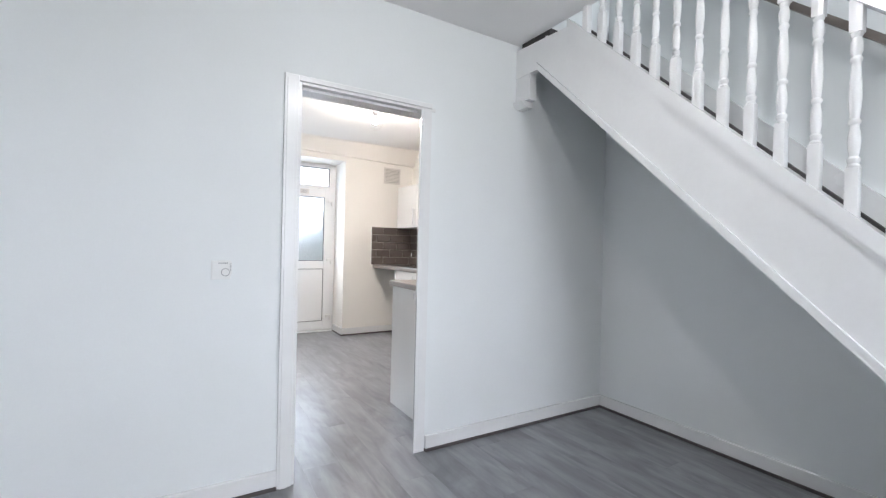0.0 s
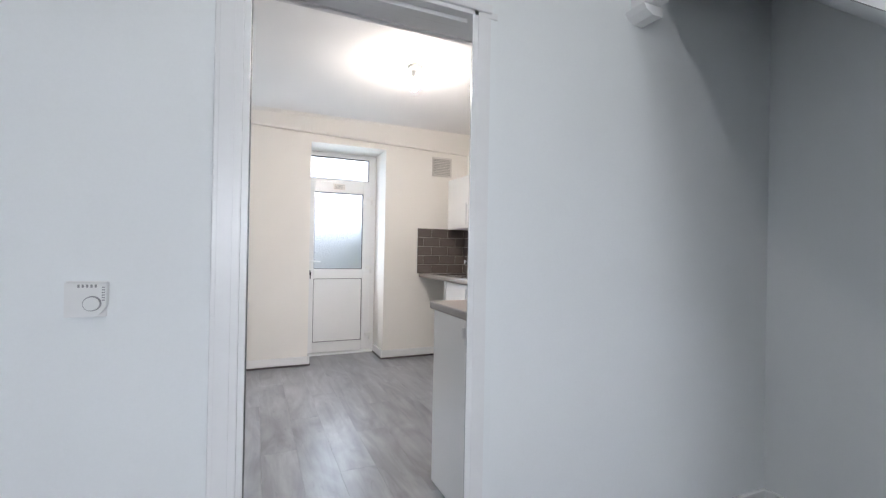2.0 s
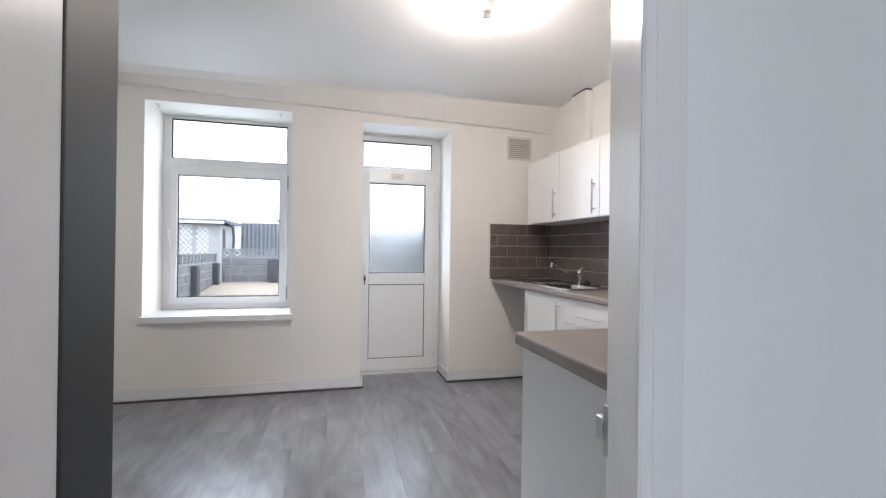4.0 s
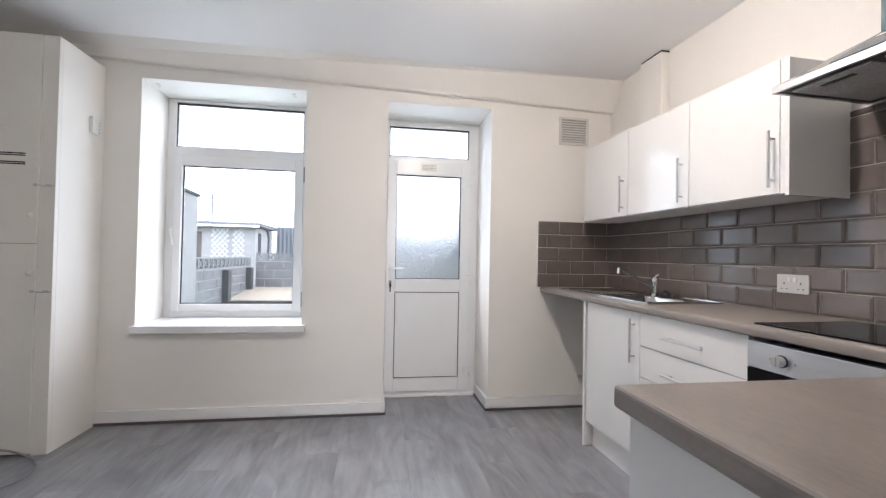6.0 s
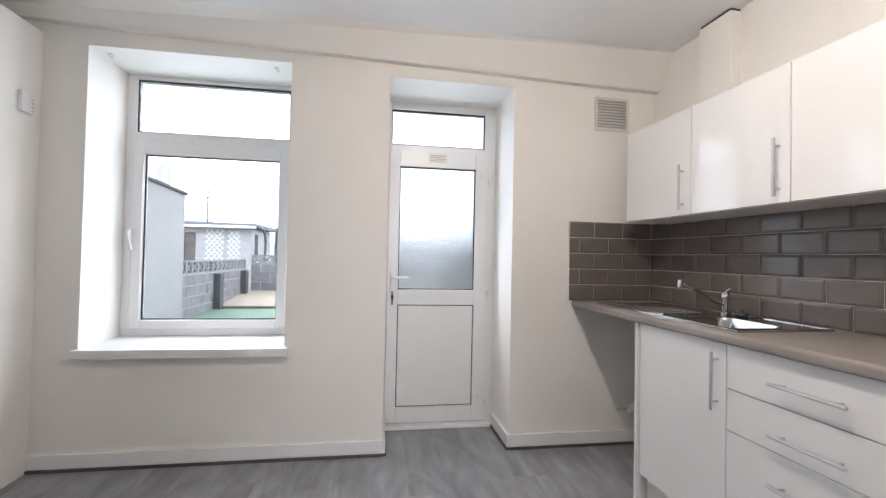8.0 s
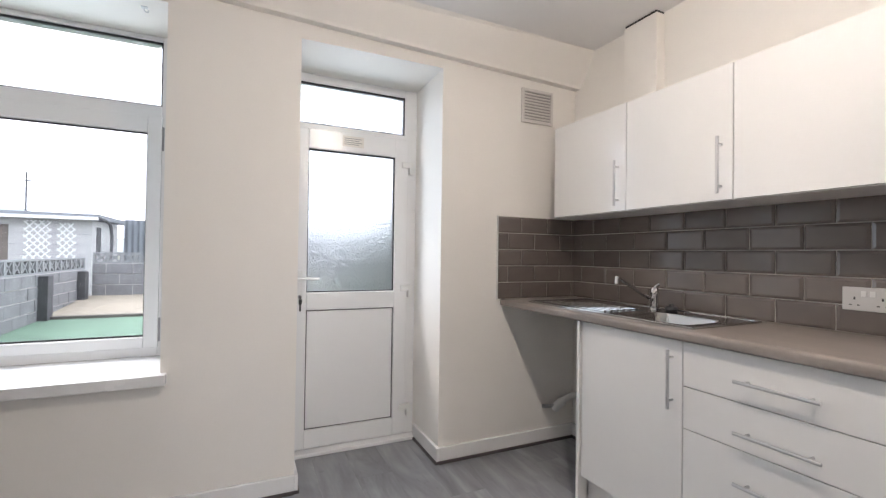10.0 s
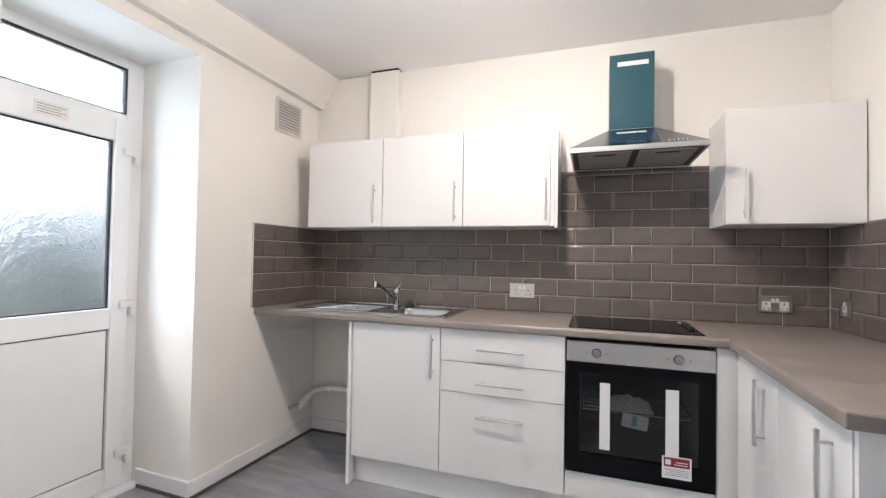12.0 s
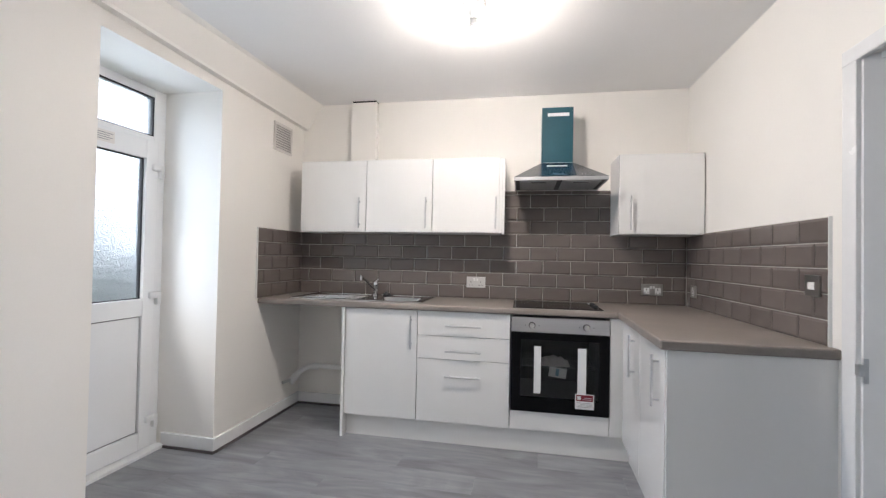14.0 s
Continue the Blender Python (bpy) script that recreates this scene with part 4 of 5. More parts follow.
bm = bmesh.new()
add_lathe(bm, [(0.026, 0.0), (0.03, 0.008), (0.026, 0.02), (0.012, 0.024), (0.008, 0.034)], (3.165, 4.995, zt + 0.0005), 18)
finish("rubber", bm, M_GASKET, pg, True)

askew(sk), askew(tp), askew(pg)

# waste pipe under the drainer
wp = thing("waste_pipe", (3.2, 5.4, 0.3), "white plastic waste pipe under the worktop", "pipe")
tube("run", [(3.22, 5.16, 0.335), (3.22, 5.45, 0.33), (3.215, 5.62, 0.325), (3.19, 5.68, 0.305), (3.13, 5.73, 0.25)], 0.02, M_PLASTIC, wp)
cyl("collar", (3.22, 5.57, 0.327), (3.217, 5.62, 0.325), 0.026, M_PLASTIC, wp)
cyl("elbow", (3.15, 5.71, 0.272), (3.10, 5.745, 0.215), 0.027, M_PLASTIC, wp)
cyl("hose_tail", (3.12, 5.73, 0.24), (3.03, 5.765, 0.235), 0.012, M_STEEL, wp)

askew(wp)

# ---- hob and oven ----
hb = thing("hob", (2.97, 3.765, CT), "black ceramic glass hob set in the worktop", "hob")
box("glass_top", 2.752, 3.185, 3.492, 4.037, CT + 0.0005, CT + 0.006, M_BLACKGLASS, hb, 0.002)
for x in (2.90, 2.955, 3.01, 3.065):
    cyl("knob", (x, 3.515, CT + 0.006), (x, 3.515, CT + 0.018), 0.013, M_BLACK, hb)
box("paper_tag", 3.10, 3.13, 3.50, 3.535, CT + 0.0065, CT + 0.0085, M_STICKER, hb, label="white paper tag")
ov = thing("oven", (2.75, 3.75, 0.27), "built-in electric oven, steel panel and black glass door", "oven")
boxes("body", [(BF + 0.019, XE - 0.06, 3.47, 3.512, 0.275, 0.862), (BF + 0.019, XE - 0.06, 3.988, 4.035, 0.275, 0.862), (BF + 0.019, XE - 0.06, 3.512, 3.988, 0.275, 0.352), (BF + 0.019, XE - 0.06, 3.512, 3.988, 0.73, 0.862), (XE - 0.09, XE - 0.06, 3.512, 3.988, 0.352, 0.73)], M_OVEN_IN, ov)
box("control_panel", BF - 0.012, BF + 0.02, 3.459, 4.043, 0.772, 0.864, M_STEEL, ov, 0.002, label="brushed steel control panel")
for y in (3.917, 3.593):
    bm = bmesh.new()
    add_cyl(bm, (BF - 0.014, y, 0.816), (BF - 0.042, y, 0.816), 0.0185, 0.0165, seg=24)
    add_box(bm, BF - 0.046, BF - 0.04, y - 0.003, y + 0.003, 0.801, 0.831)
    kn = finish("knob", bm, M_CHROME, ov, True)
    cyl("knob_ring", (BF - 0.012, y, 0.816), (BF - 0.0165, y, 0.816), 0.0205, M_BLACK, kn, seg=24)
boxes("print", [(BF - 0.0126, BF - 0.012, y + dy, y + dy + 0.006, 0.812, 0.818) for y in (3.917, 3.593) for dy in (-0.046, 0.038)], M_PRINT, ov, kind="stuff")
dr = boxes("door", [(BF - 0.012, BF + 0.018, 3.459, 3.515, 0.272, 0.768), (BF - 0.012, BF + 0.018, 3.985, 4.043, 0.272, 0.768), (BF - 0.012, BF + 0.018, 3.515, 3.985, 0.272, 0.36), (BF - 0.012, BF + 0.018, 3.515, 3.985, 0.725, 0.768)], M_BLACKGLASS, ov)
box("door_pane", BF - 0.010, BF - 0.006, 3.515, 3.985, 0.36, 0.725, M_OVENGLASS, ov)
box("sticker", BF - 0.0135, BF - 0.012, 3.86, 3.902, 0.39, 0.685, M_STICKER, ov, label="white protective strip")
box("sticker", BF - 0.0135, BF - 0.012, 3.592, 3.642, 0.40, 0.685, M_STICKER, ov, label="white protective strip")
box("sticker", BF - 0.0150, BF - 0.0136, 3.545, 3.655, 0.312, 0.405, M_STICKER, ov, label="white label with unreadable print")
boxes("print", [(BF - 0.0156, BF - 0.015, 3.555, 3.645 - 0.01 * (i % 3), 0.325 + 0.008 * i, 0.3275 + 0.008 * i) for i in range(4)], M_PRINT, ov, kind="stuff")
box("print", BF - 0.0157, BF - 0.015, 3.552, 3.648, 0.362, 0.40, M_RED, ov, label="dark red printed panel")
boxes("print", [(BF - 0.0162, BF - 0.0157, 3.56, 3.61 - 0.008 * i, 0.371 + 0.01 * i, 0.374 + 0.01 * i) for i in range(2)] + [(BF - 0.0162, BF - 0.0157, 3.622, 3.642, 0.37, 0.392)], M_STICKER, ov, kind="stuff")
bm = bmesh.new()
for y in (3.53, 3.97):
    add_cyl(bm, (BF + 0.03, y, 0.55), (XE - 0.10, y, 0.55), 0.003, seg=8)
for k in range(9):
    x = BF + 0.03 + 0.05 * k
    add_cyl(bm, (x, 3.53, 0.55), (x, 3.97, 0.55), 0.0025 if k else 0.0035, seg=8)
finish("rack", bm, M_CHROME, ov, True, label="chrome wire oven rack")
pp = thing("paper_leaflet", (BF + 0.06, 3.77, 0.553), "white folded leaflet with blue print inside the oven", "leaflet")
leaf = box("sheet", BF + 0.022, BF + 0.024, 3.70, 3.805, 0.49, 0.552, M_STICKER, pp, 0.0005)
leaf.rotation_euler[0] = radians(7)
leaf = box("print", BF + 0.0208, BF + 0.022, 3.745, 3.765, 0.50, 0.545, M_BLUEPRINT, pp)
leaf.rotation_euler[0] = radians(7)
bg = thing("plastic_bag", (BF + 0.12, 3.78, 0.5535), "crumpled clear plastic bag on the oven rack", "bag")
bm = bmesh.new()
nb = 12
gv = [[bm.verts.new((BF + 0.035 + 0.2 * i / nb, 3.68 + 0.2 * j / nb, 0.556 + 0.05 * math.sin(math.pi * i / nb) * math.sin(math.pi * j / nb) * (0.6 + 0.8 * abs(noise.noise((i * 0.5, j * 0.5, 2.0)))))) for j in range(nb + 1)] for i in range(nb + 1)]
for p, q in zip(gv, gv[1:]):
    for k in range(nb):
        bm.faces.new((p[k], p[k + 1], q[k + 1], q[k]))
geo = bmesh.ops.extrude_face_region(bm, geom=list(bm.faces))
bmesh.ops.translate(bm, verts=[v for v in geo["geom"] if isinstance(v, bmesh.types.BMVert)], vec=(0, 0, -0.002))
finish("film", bm, M_BEIGE, bg)
askew(pp), askew(bg)

askew(hb), askew(ov)

# ---- cooker hood ----
hd = thing("cooker_hood", (XE, 3.757, 1.69), "steel chimney cooker hood with teal protective film", "cooker hood")
HX, HY0, HY1, HZ, CHX = 2.83, 3.458, 4.044, 1.755, 3.06
bm = bmesh.new()
low = [bm.verts.new(p) for p in ((HX, HY0, HZ + 0.023), (HX, HY1, HZ + 0.023), (XE - 0.012, HY1, HZ + 0.023), (XE - 0.012, HY0, HZ + 0.023))]
top = [bm.verts.new(p) for p in ((CHX - 0.006, 3.651, 1.915), (CHX - 0.006, 3.865, 1.915), (XE - 0.012, 3.865, 1.915), (XE - 0.012, 3.651, 1.915))]
for i in range(4):
    bm.faces.new((low[i], low[(i + 1) % 4], top[(i + 1) % 4], top[i]))
bm.faces.new(top)
finish("canopy", bm, M_HOOD, hd)
boxes("rim", [(HX, HX + 0.012, HY0, HY1, HZ, HZ + 0.023), (HX + 0.012, XE - 0.012, HY0, HY0 + 0.01, HZ, HZ + 0.023), (HX + 0.012, XE - 0.012, HY1 - 0.01, HY1, HZ, HZ + 0.023)], M_STEEL, hd)
box("underside", HX + 0.012, XE - 0.012, HY0 + 0.01, HY1 - 0.01, HZ + 0.004, HZ + 0.02, M_BLACK, hd)
for ya, yb in ((3.495, 3.735), (3.768, 4.008)):
    box("filter", HX + 0.045, XE - 0.06, ya, yb, HZ - 0.002, HZ + 0.006, M_FILTER, hd, 0.002, label="grey metal grease filter")
    box("filter_catch", HX + 0.075, HX + 0.095, ya + 0.07, yb - 0.07, HZ - 0.004, HZ - 0.001, M_BLACK, hd)
box("chimney", CHX, XE - 0.012, 3.655, 3.861, 1.907, 2.308, M_STEEL, hd, 0.001)
box("film", CHX - 0.0025, CHX - 0.0005, 3.653, 3.863, 1.919, 2.310, M_FILM, hd, label="teal blue protective film")


def on_canopy(y, s, lift=0.0012):
    """A place on the front slope, s from its foot (0) to its top (1)."""
    return Vector((HX + (CHX - 0.006 - HX) * s - lift * 0.5, y, HZ + 0.023 + 0.137 * s + lift))


def canopy_patch(name, ya, yb, yc, yd, s0, s1, mat, lift, label=""):
    b = bmesh.new()
    q = [on_canopy(ya, s0, lift), on_canopy(yb, s0, lift), on_canopy(yd, s1, lift), on_canopy(yc, s1, lift)]
    vs = [b.verts.new(p) for p in q] + [b.verts.new(p - Vector((-0.0004, 0, 0.0009))) for p in q]
    b.faces.new(vs[:4]), b.faces.new(vs[7:3:-1])
    for i in range(4):
        j = (i + 1) % 4
        b.faces.new((vs[i], vs[j], vs[4 + j], vs[4 + i]))
    return finish(name, b, mat, hd, label=label)


canopy_patch("film", 3.65, 3.868, 3.655, 3.861, 0.10, 0.985, M_FILM_DARK, 0.0014, "blue protective film")
canopy_patch("sticker", 3.695, 3.83, 3.695, 3.83, 0.70, 0.78, M_STICKER, 0.003)
box("sticker", CHX - 0.005, CHX - 0.0028, 3.68, 3.825, 2.247, 2.27, M_STICKER, hd, label="white strip on the film")
for i in range(5):
    y = 3.545 + 0.018 * i
    cyl("button", (HX + 0.022, y, HZ + 0.0238), (HX + 0.018, y, HZ + 0.0435), 0.0042, M_CHROME, hd, seg=10)

askew(hd)

# ---- sockets and switches ----
def plate(name, label, cat, mat, along, a0, a1, z0, z1, at, rockers, group="", pins=None):
    """A wall plate; along: 'y' on the east wall, 'x' on the south wall."""
    e = thing(name, (at, (a0 + a1) / 2, z0) if along == "y" else ((a0 + a1) / 2, at, z0), label, cat, group)

    def face(nm, u0, u1, v0, v1, t0, t1, m, bev=0.0):
        if along == "y":
            box(nm, at - t1, at - t0, u0, u1, v0, v1, m, e, bev)
        else:
            box(nm, u0, u1, at + t0, at + t1, v0, v1, m, e, bev)
    if along == "x":
        e.rotation_euler[2] = SKEW
    face("face", a0, a1, z0, z1, 0.0, 0.009, mat, 0.0025)
    for u0, u1, v0, v1 in rockers:
        face("rocker", u0, u1, v0, v1, 0.009, 0.0125, M_PLASTIC, 0.001)
    if along == "y":
        askew(e)
    for k in range(0, len(pins or ()) if mat is M_PLATE else 0, 3):
        face("insert", pins[k][0] - 0.019, pins[k][0] + 0.019, pins[k][1] - 0.032, pins[k][1] + 0.012, 0.0085, 0.0093, M_PLASTIC)
    for u, v, w, h in pins or ():
        face("pin_hole", u - w / 2, u + w / 2, v - h / 2, v + h / 2, 0.0088, 0.0098, M_BLACK)
    return e


def socket_pins(c, z):
    out = []
    for s in (-0.037, 0.037):
        out += [(c + s, z + 0.012, 0.005, 0.01), (c + s - 0.011, z - 0.012, 0.008, 0.004), (c + s + 0.011, z - 0.012, 0.008, 0.004)]
    return out


TF = XE - 0.0125               # face of the tiles

plate("double_socket", "pale grey double socket with white rockers on tiles", "socket", M_SOCKET, "y", 4.255, 4.398, 1.004, 1.088, TF, [(4.308, 4.322, 1.055, 1.075), (4.331, 4.345, 1.055, 1.075)], "sockets", socket_pins(4.3265, 1.036))
plate("double_socket", "brushed steel double socket on the tiled wall", "socket", M_PLATE, "y", 3.008, 3.152, 0.986, 1.070, TF, [(3.064, 3.078, 1.037, 1.057), (3.082, 3.096, 1.037, 1.057)], "sockets", socket_pins(3.08, 1.018))
plate("single_socket", "brushed steel socket with white rocker on tiled wall", "socket", M_PLATE, "x", 3.205, 3.29, 0.992, 1.076, ys(3.247) + 0.0125, [(3.24, 3.254, 1.044, 1.064)], "sockets", [(3.247, 1.035, 0.006, 0.011), (3.236, 1.012, 0.009, 0.005), (3.258, 1.012, 0.009, 0.005)])
plate("cooker_switch", "brushed steel switch with white rocker on tiled wall", "switch", M_PLATE, "x", 2.0, 2.088, 1.108, 1.194, ys(2.044) + 0.0125, [(2.024, 2.064, 1.135, 1.165)])

# ---- outside: yard, walls and outbuildings ----
bm = bmesh.new()
gx, gy = [-600, -60, -20, -6, -1.3, 4.6, 20, 60, 600], [6.36, 8.5, 11.25, 11.4, 12.5, 14.2, 30, 120, 900]
gz = {6.36: -0.03, 8.5: 0.0, 11.25: 0.07, 11.4: 0.075, 12.5: 0.14, 14.2: 0.24, 30: 0.36, 120: 0.45, 900: 0.55}
grid = [[bm.verts.new((x, y, gz[y] - 0.06)) for x in gx] for y in gy]
for a, b in zip(grid, grid[1:]):
    for i in range(len(gx) - 1):
        bm.faces.new((a[i], a[i + 1], b[i + 1], b[i]))
finish("ground", bm, M_EARTH, label="rough ground reaching to the horizon", kind="structure", category="ground")
box("ground_front", -600, 600, -900, 6.36, -0.4, -0.3, M_EARTH, label="ground under and before the house", kind="structure", category="ground")
prism("pavement", [(6.36, -0.2), (12.0, -0.05), (12.0, 0.115), (6.36, -0.02)], "x", -1.5, 4.6, M_TURF, label="green painted concrete yard behind the house", kind="structure", category="yard")
bm = bmesh.new()
nx, ny = 40, 20
vs = [[bm.verts.new((-1.5 + 6.1 * i / nx, 12.06 + 1.94 * j / ny, 0.135 + 0.165 * j / ny + 0.015 * noise.noise((i * 0.4, j * 0.5, 0)))) for i in range(nx + 1)] for j in range(ny + 1)]
for a, b in zip(vs, vs[1:]):
    for i in range(nx):
        bm.faces.new((a[i], a[i + 1], b[i + 1], b[i]))
tagged(finish("gravel_bed", bm, M_SAND, smooth=True), "pale sandy gravel bed in the yard", "gravel", kind="stuff")
box("timber_edging", -1.42, 4.6, 11.97, 12.08, 0.03, 0.16, M_TIMBER, bev=0.01, label="weathered timber sleeper edging the gravel", category="edging")

ow = thing("outhouse", (-2.2, 8.3, 0), "pebbledashed outhouse with grey coping", "outhouse")
prism("wall", [(6.38, -0.3), (10.25, -0.3), (10.25, 1.96), (6.38, 2.12)], "x", -3.6, -1.2, M_PEBBLE, ow)
prism("coping", [(6.38, 2.12), (10.28, 1.96), (10.28, 2.0), (6.38, 2.16)], "x", -3.65, -1.17, M_BLOCKDARK, ow)
tube("pipe", [(-1.18, 8.4, 0.28), (-1.1, 8.55, 0.25), (-1.05, 8.7, 0.28), (-1.08, 8.85, 0.32)], 0.035, M_BLOCKDARK, ow, label="grey pipe end")
ow.location += Vector((-0.15, 0, 0.07))


def screen_block(bm, at, w, h, d, axis):
    """A pierced block: a rim with a star of ribs. axis: the way the wall runs."""
    t = 0.03

    def put(u0, u1, v0, v1, dd=d):
        if axis == "x":
            add_box(bm, at[0] + u0, at[0] + u1, at[1] - dd / 2, at[1] + dd / 2, at[2] + v0, at[2] + v1)
        else:
            add_box(bm, at[0] - dd / 2, at[0] + dd / 2, at[1] + u0, at[1] + u1, at[2] + v0, at[2] + v1)
    put(0, w, 0, t), put(0, w, h - t, h), put(0, t, t, h - t), put(w - t, w, t, h - t)
    for a in (45, -45):
        vs = add_box(bm, -0.14, 0.14, -d / 2 + 0.01, d / 2 - 0.01, -0.013, 0.013)
        bmesh.ops.rotate(bm, verts=vs, cent=(0, 0, 0), matrix=Matrix.Rotation(radians(a), 3, "Y"))
        if axis != "x":
            bmesh.ops.rotate(bm, verts=vs, cent=(0, 0, 0), matrix=Matrix.Rotation(radians(90), 3, "Z"))
        c = (at[0] + w / 2, at[1], at[2] + h / 2) if axis == "x" else (at[0], at[1] + w / 2, at[2] + h / 2)
        bmesh.ops.translate(bm, verts=vs, vec=c)
    bmesh.ops.create_cone(bm, cap_ends=True, segments=10, radius1=0.035, radius2=0.035, depth=d - 0.03, matrix=Matrix.Translation((at[0] + w / 2, at[1], at[2] + h / 2) if axis == "x" else (at[0], at[1] + w / 2, at[2] + h / 2)) @ Matrix.Rotation(radians(90), 4, "X" if axis == "x" else "Y"))


def garden_wall(name, label, axis, fixed, u0, u1, z_blocks, z_top, rows):
    g = thing(name, (fixed, u0, 0) if axis == "y" else (u0, fixed, 0), label, "garden wall", "garden walls", "structure")
    hgt, n = z_blocks / rows, int((u1 - u0) / 0.44)
    if axis == "x":
        box("mortar", u0, u1, fixed, fixed + 0.10, -0.1, z_blocks - 0.002, M_GROUT, g)
    else:
        box("mortar", fixed - 0.10, fixed, u0, u1, -0.1, z_blocks - 0.002, M_GROUT, g)
    for r in range(rows):
        for i in range(n + 1):
            a = u0 + 0.44 * i - (0.22 if r % 2 else 0)
            a0, a1 = max(a, u0), min(a + 0.43, u1)
            if a1 - a0 < 0.08:
                continue
            b = bmesh.new()
            j = random.uniform(0.006, 0.014)
            if axis == "x":
                add_box(b, a0, a1, fixed - j, fixed + 0.08, hgt * r + 0.004, hgt * (r + 1) - 0.006, 0.004, 1)
            else:
                add_box(b, fixed - 0.08, fixed + j, a0, a1, hgt * r + 0.004, hgt * (r + 1) - 0.006, 0.004, 1)
            finish("block", b, M_BLOCK, g)
    g.location += Vector((-0.13, 0, 0.08))
    w = 0.23
    for i in range(int((u1 - u0) / w)):
        b = bmesh.new()
        screen_block(b, (u0 + w * i, fixed + 0.045, z_blocks) if axis == "x" else (fixed - 0.045, u0 + w * i, z_blocks), w - 0.004, z_top - z_blocks, 0.09, axis)
        finish("screen_block", b, M_SCREEN, g)
    return g


gw = garden_wall("garden_wall", "grey block garden wall topped with pierced screen blocks", "y", -1.35, 10.25, 14.0, 0.725, 0.955, 4)
for y, h in ((11.97, 0.70), (13.6, 0.70)):
    box("pier", -1.36, -1.22, y - 0.10, y + 0.10, 0.0, h, M_BLOCKDARK, gw, 0.01, label="dark grey pier")
garden_wall("garden_wall", "grey block back garden wall with pierced screen blocks", "x", 14.0, -1.25, 4.7, 0.845, 1.06, 4)
gr = garden_wall("garden_wall", "grey block side garden wall with pierced screen blocks", "y", 4.7, 6.4, 14.0, 0.9, 1.13, 4)
box("pier", -0.15, 0.25, 13.85, 14.0, 0.1, 0.80, M_BLOCKDARK, gr, 0.01, label="dark grey pier")

sh = thing("shed", (-3.8, 15.2, 0), "white painted block shed with flat roof and trellis", "shed")
boxes("wall", [(-6.2, -3.19, 15.2, 17.2, -0.1, 1.74), (-3.19, -2.90, 15.26, 17.2, -0.1, 1.74), (-2.90, -1.535, 15.2, 17.2, -0.1, 1.74), (-3.19, -2.90, 15.2, 15.26, 1.61, 1.74)], M_SHED, sh)
box("door", -3.185, -2.905, 15.235, 15.258, 0.0, 1.60, M_WOOD, sh, label="brown wooden door")
prism("roof", [(-6.4, 1.80), (-1.38, 1.76), (-1.38, 1.86), (-6.4, 1.90)], "y", 15.0, 17.4, M_ROOF, sh)
box("fascia", -6.4, -1.38, 14.97, 15.0, 1.735, 1.80, M_TRIM, sh)
tube("downpipe", [(-1.40, 15.02, 1.79), (-1.22, 15.1, 1.68), (-1.19, 15.15, 1.55), (-1.19, 15.15, 0.8)], 0.03, M_BLOCKDARK, sh)
# stands for a neighbour's chimney farther off, set on the shed roof
cyl("far_chimney", (-4.05, 15.9, 1.8), (-4.05, 15.9, 3.4), 0.2, M_SHED, sh, r1=0.18)
sh.location += Vector((-0.18, 0, 0.08))
box("window", -1.54, -1.525, 15.5, 15.8, 1.0, 1.6, M_BLOCKDARK, sh)
for za in (0.22 * k for k in range(8)):
    box("block_joint", -2.90, -1.535, 15.197, 15.2, za + 0.105, za + 0.111, M_BLOCK, sh)
for xa in (-2.66, -2.12):
    tr = thing("trellis", (xa, 15.17, 0.86), "white wooden diamond trellis on the shed wall", "trellis", "trellises")
    wdt, h0, h1 = (0.45, 0.9, 1.70) if xa < -2.4 else (0.32, 0.92, 1.66)
    bm = bmesh.new()
    for k in range(-8, 14):
        for s in (1, -1):
            pts = []
            for i in range(41):
                v = (h1 - h0) * i / 40
                u = (k * 0.13 + v * 0.9) if s > 0 else (k * 0.13 - v * 0.9 + wdt)
                if 0 <= u <= wdt:
                    pts.append((xa + u, h0 + v))
            if len(pts) > 2:
                (ua, va), (ub, vb) = pts[0], pts[-1]
                y = 15.175 if s > 0 else 15.163
                d = Vector((ub - ua, 0, vb - va))
                nrm = Vector((-d.z, 0, d.x)).normalized() * 0.011
                q = [Vector((ua, y, va)) - nrm, Vector((ua, y, va)) + nrm, Vector((ub, y, vb)) + nrm, Vector((ub, y, vb)) - nrm]
                f4 = [bm.verts.new(p) for p in q] + [bm.verts.new(p + Vector((0, 0.012, 0))) for p in q]
                bm.faces.new(f4[:4]), bm.faces.new(f4[7:3:-1])
                for i in range(4):
                    j = (i + 1) % 4
                    bm.faces.new((f4[i], f4[j], f4[4 + j], f4[4 + i]))
    finish("slat", bm, M_TRIM, tr, kind="stuff")
    tr.location += Vector((-0.18, 0, 0.08))
ae = thing("aerial", (-3.1, 16.2, 1.86), "thin metal aerial mast on the shed roof", "aerial")
cyl("mast", (-3.05, 16.4, 1.84), (-3.05, 16.4, 2.86), 0.018, M_BLOCKDARK, ae, seg=8)
cyl("arm", (-3.2, 16.4, 2.66), (-2.92, 16.4, 2.66), 0.012, M_BLOCKDARK, ae, seg=8)
ae.location += Vector((-0.2, 0, 0.08))

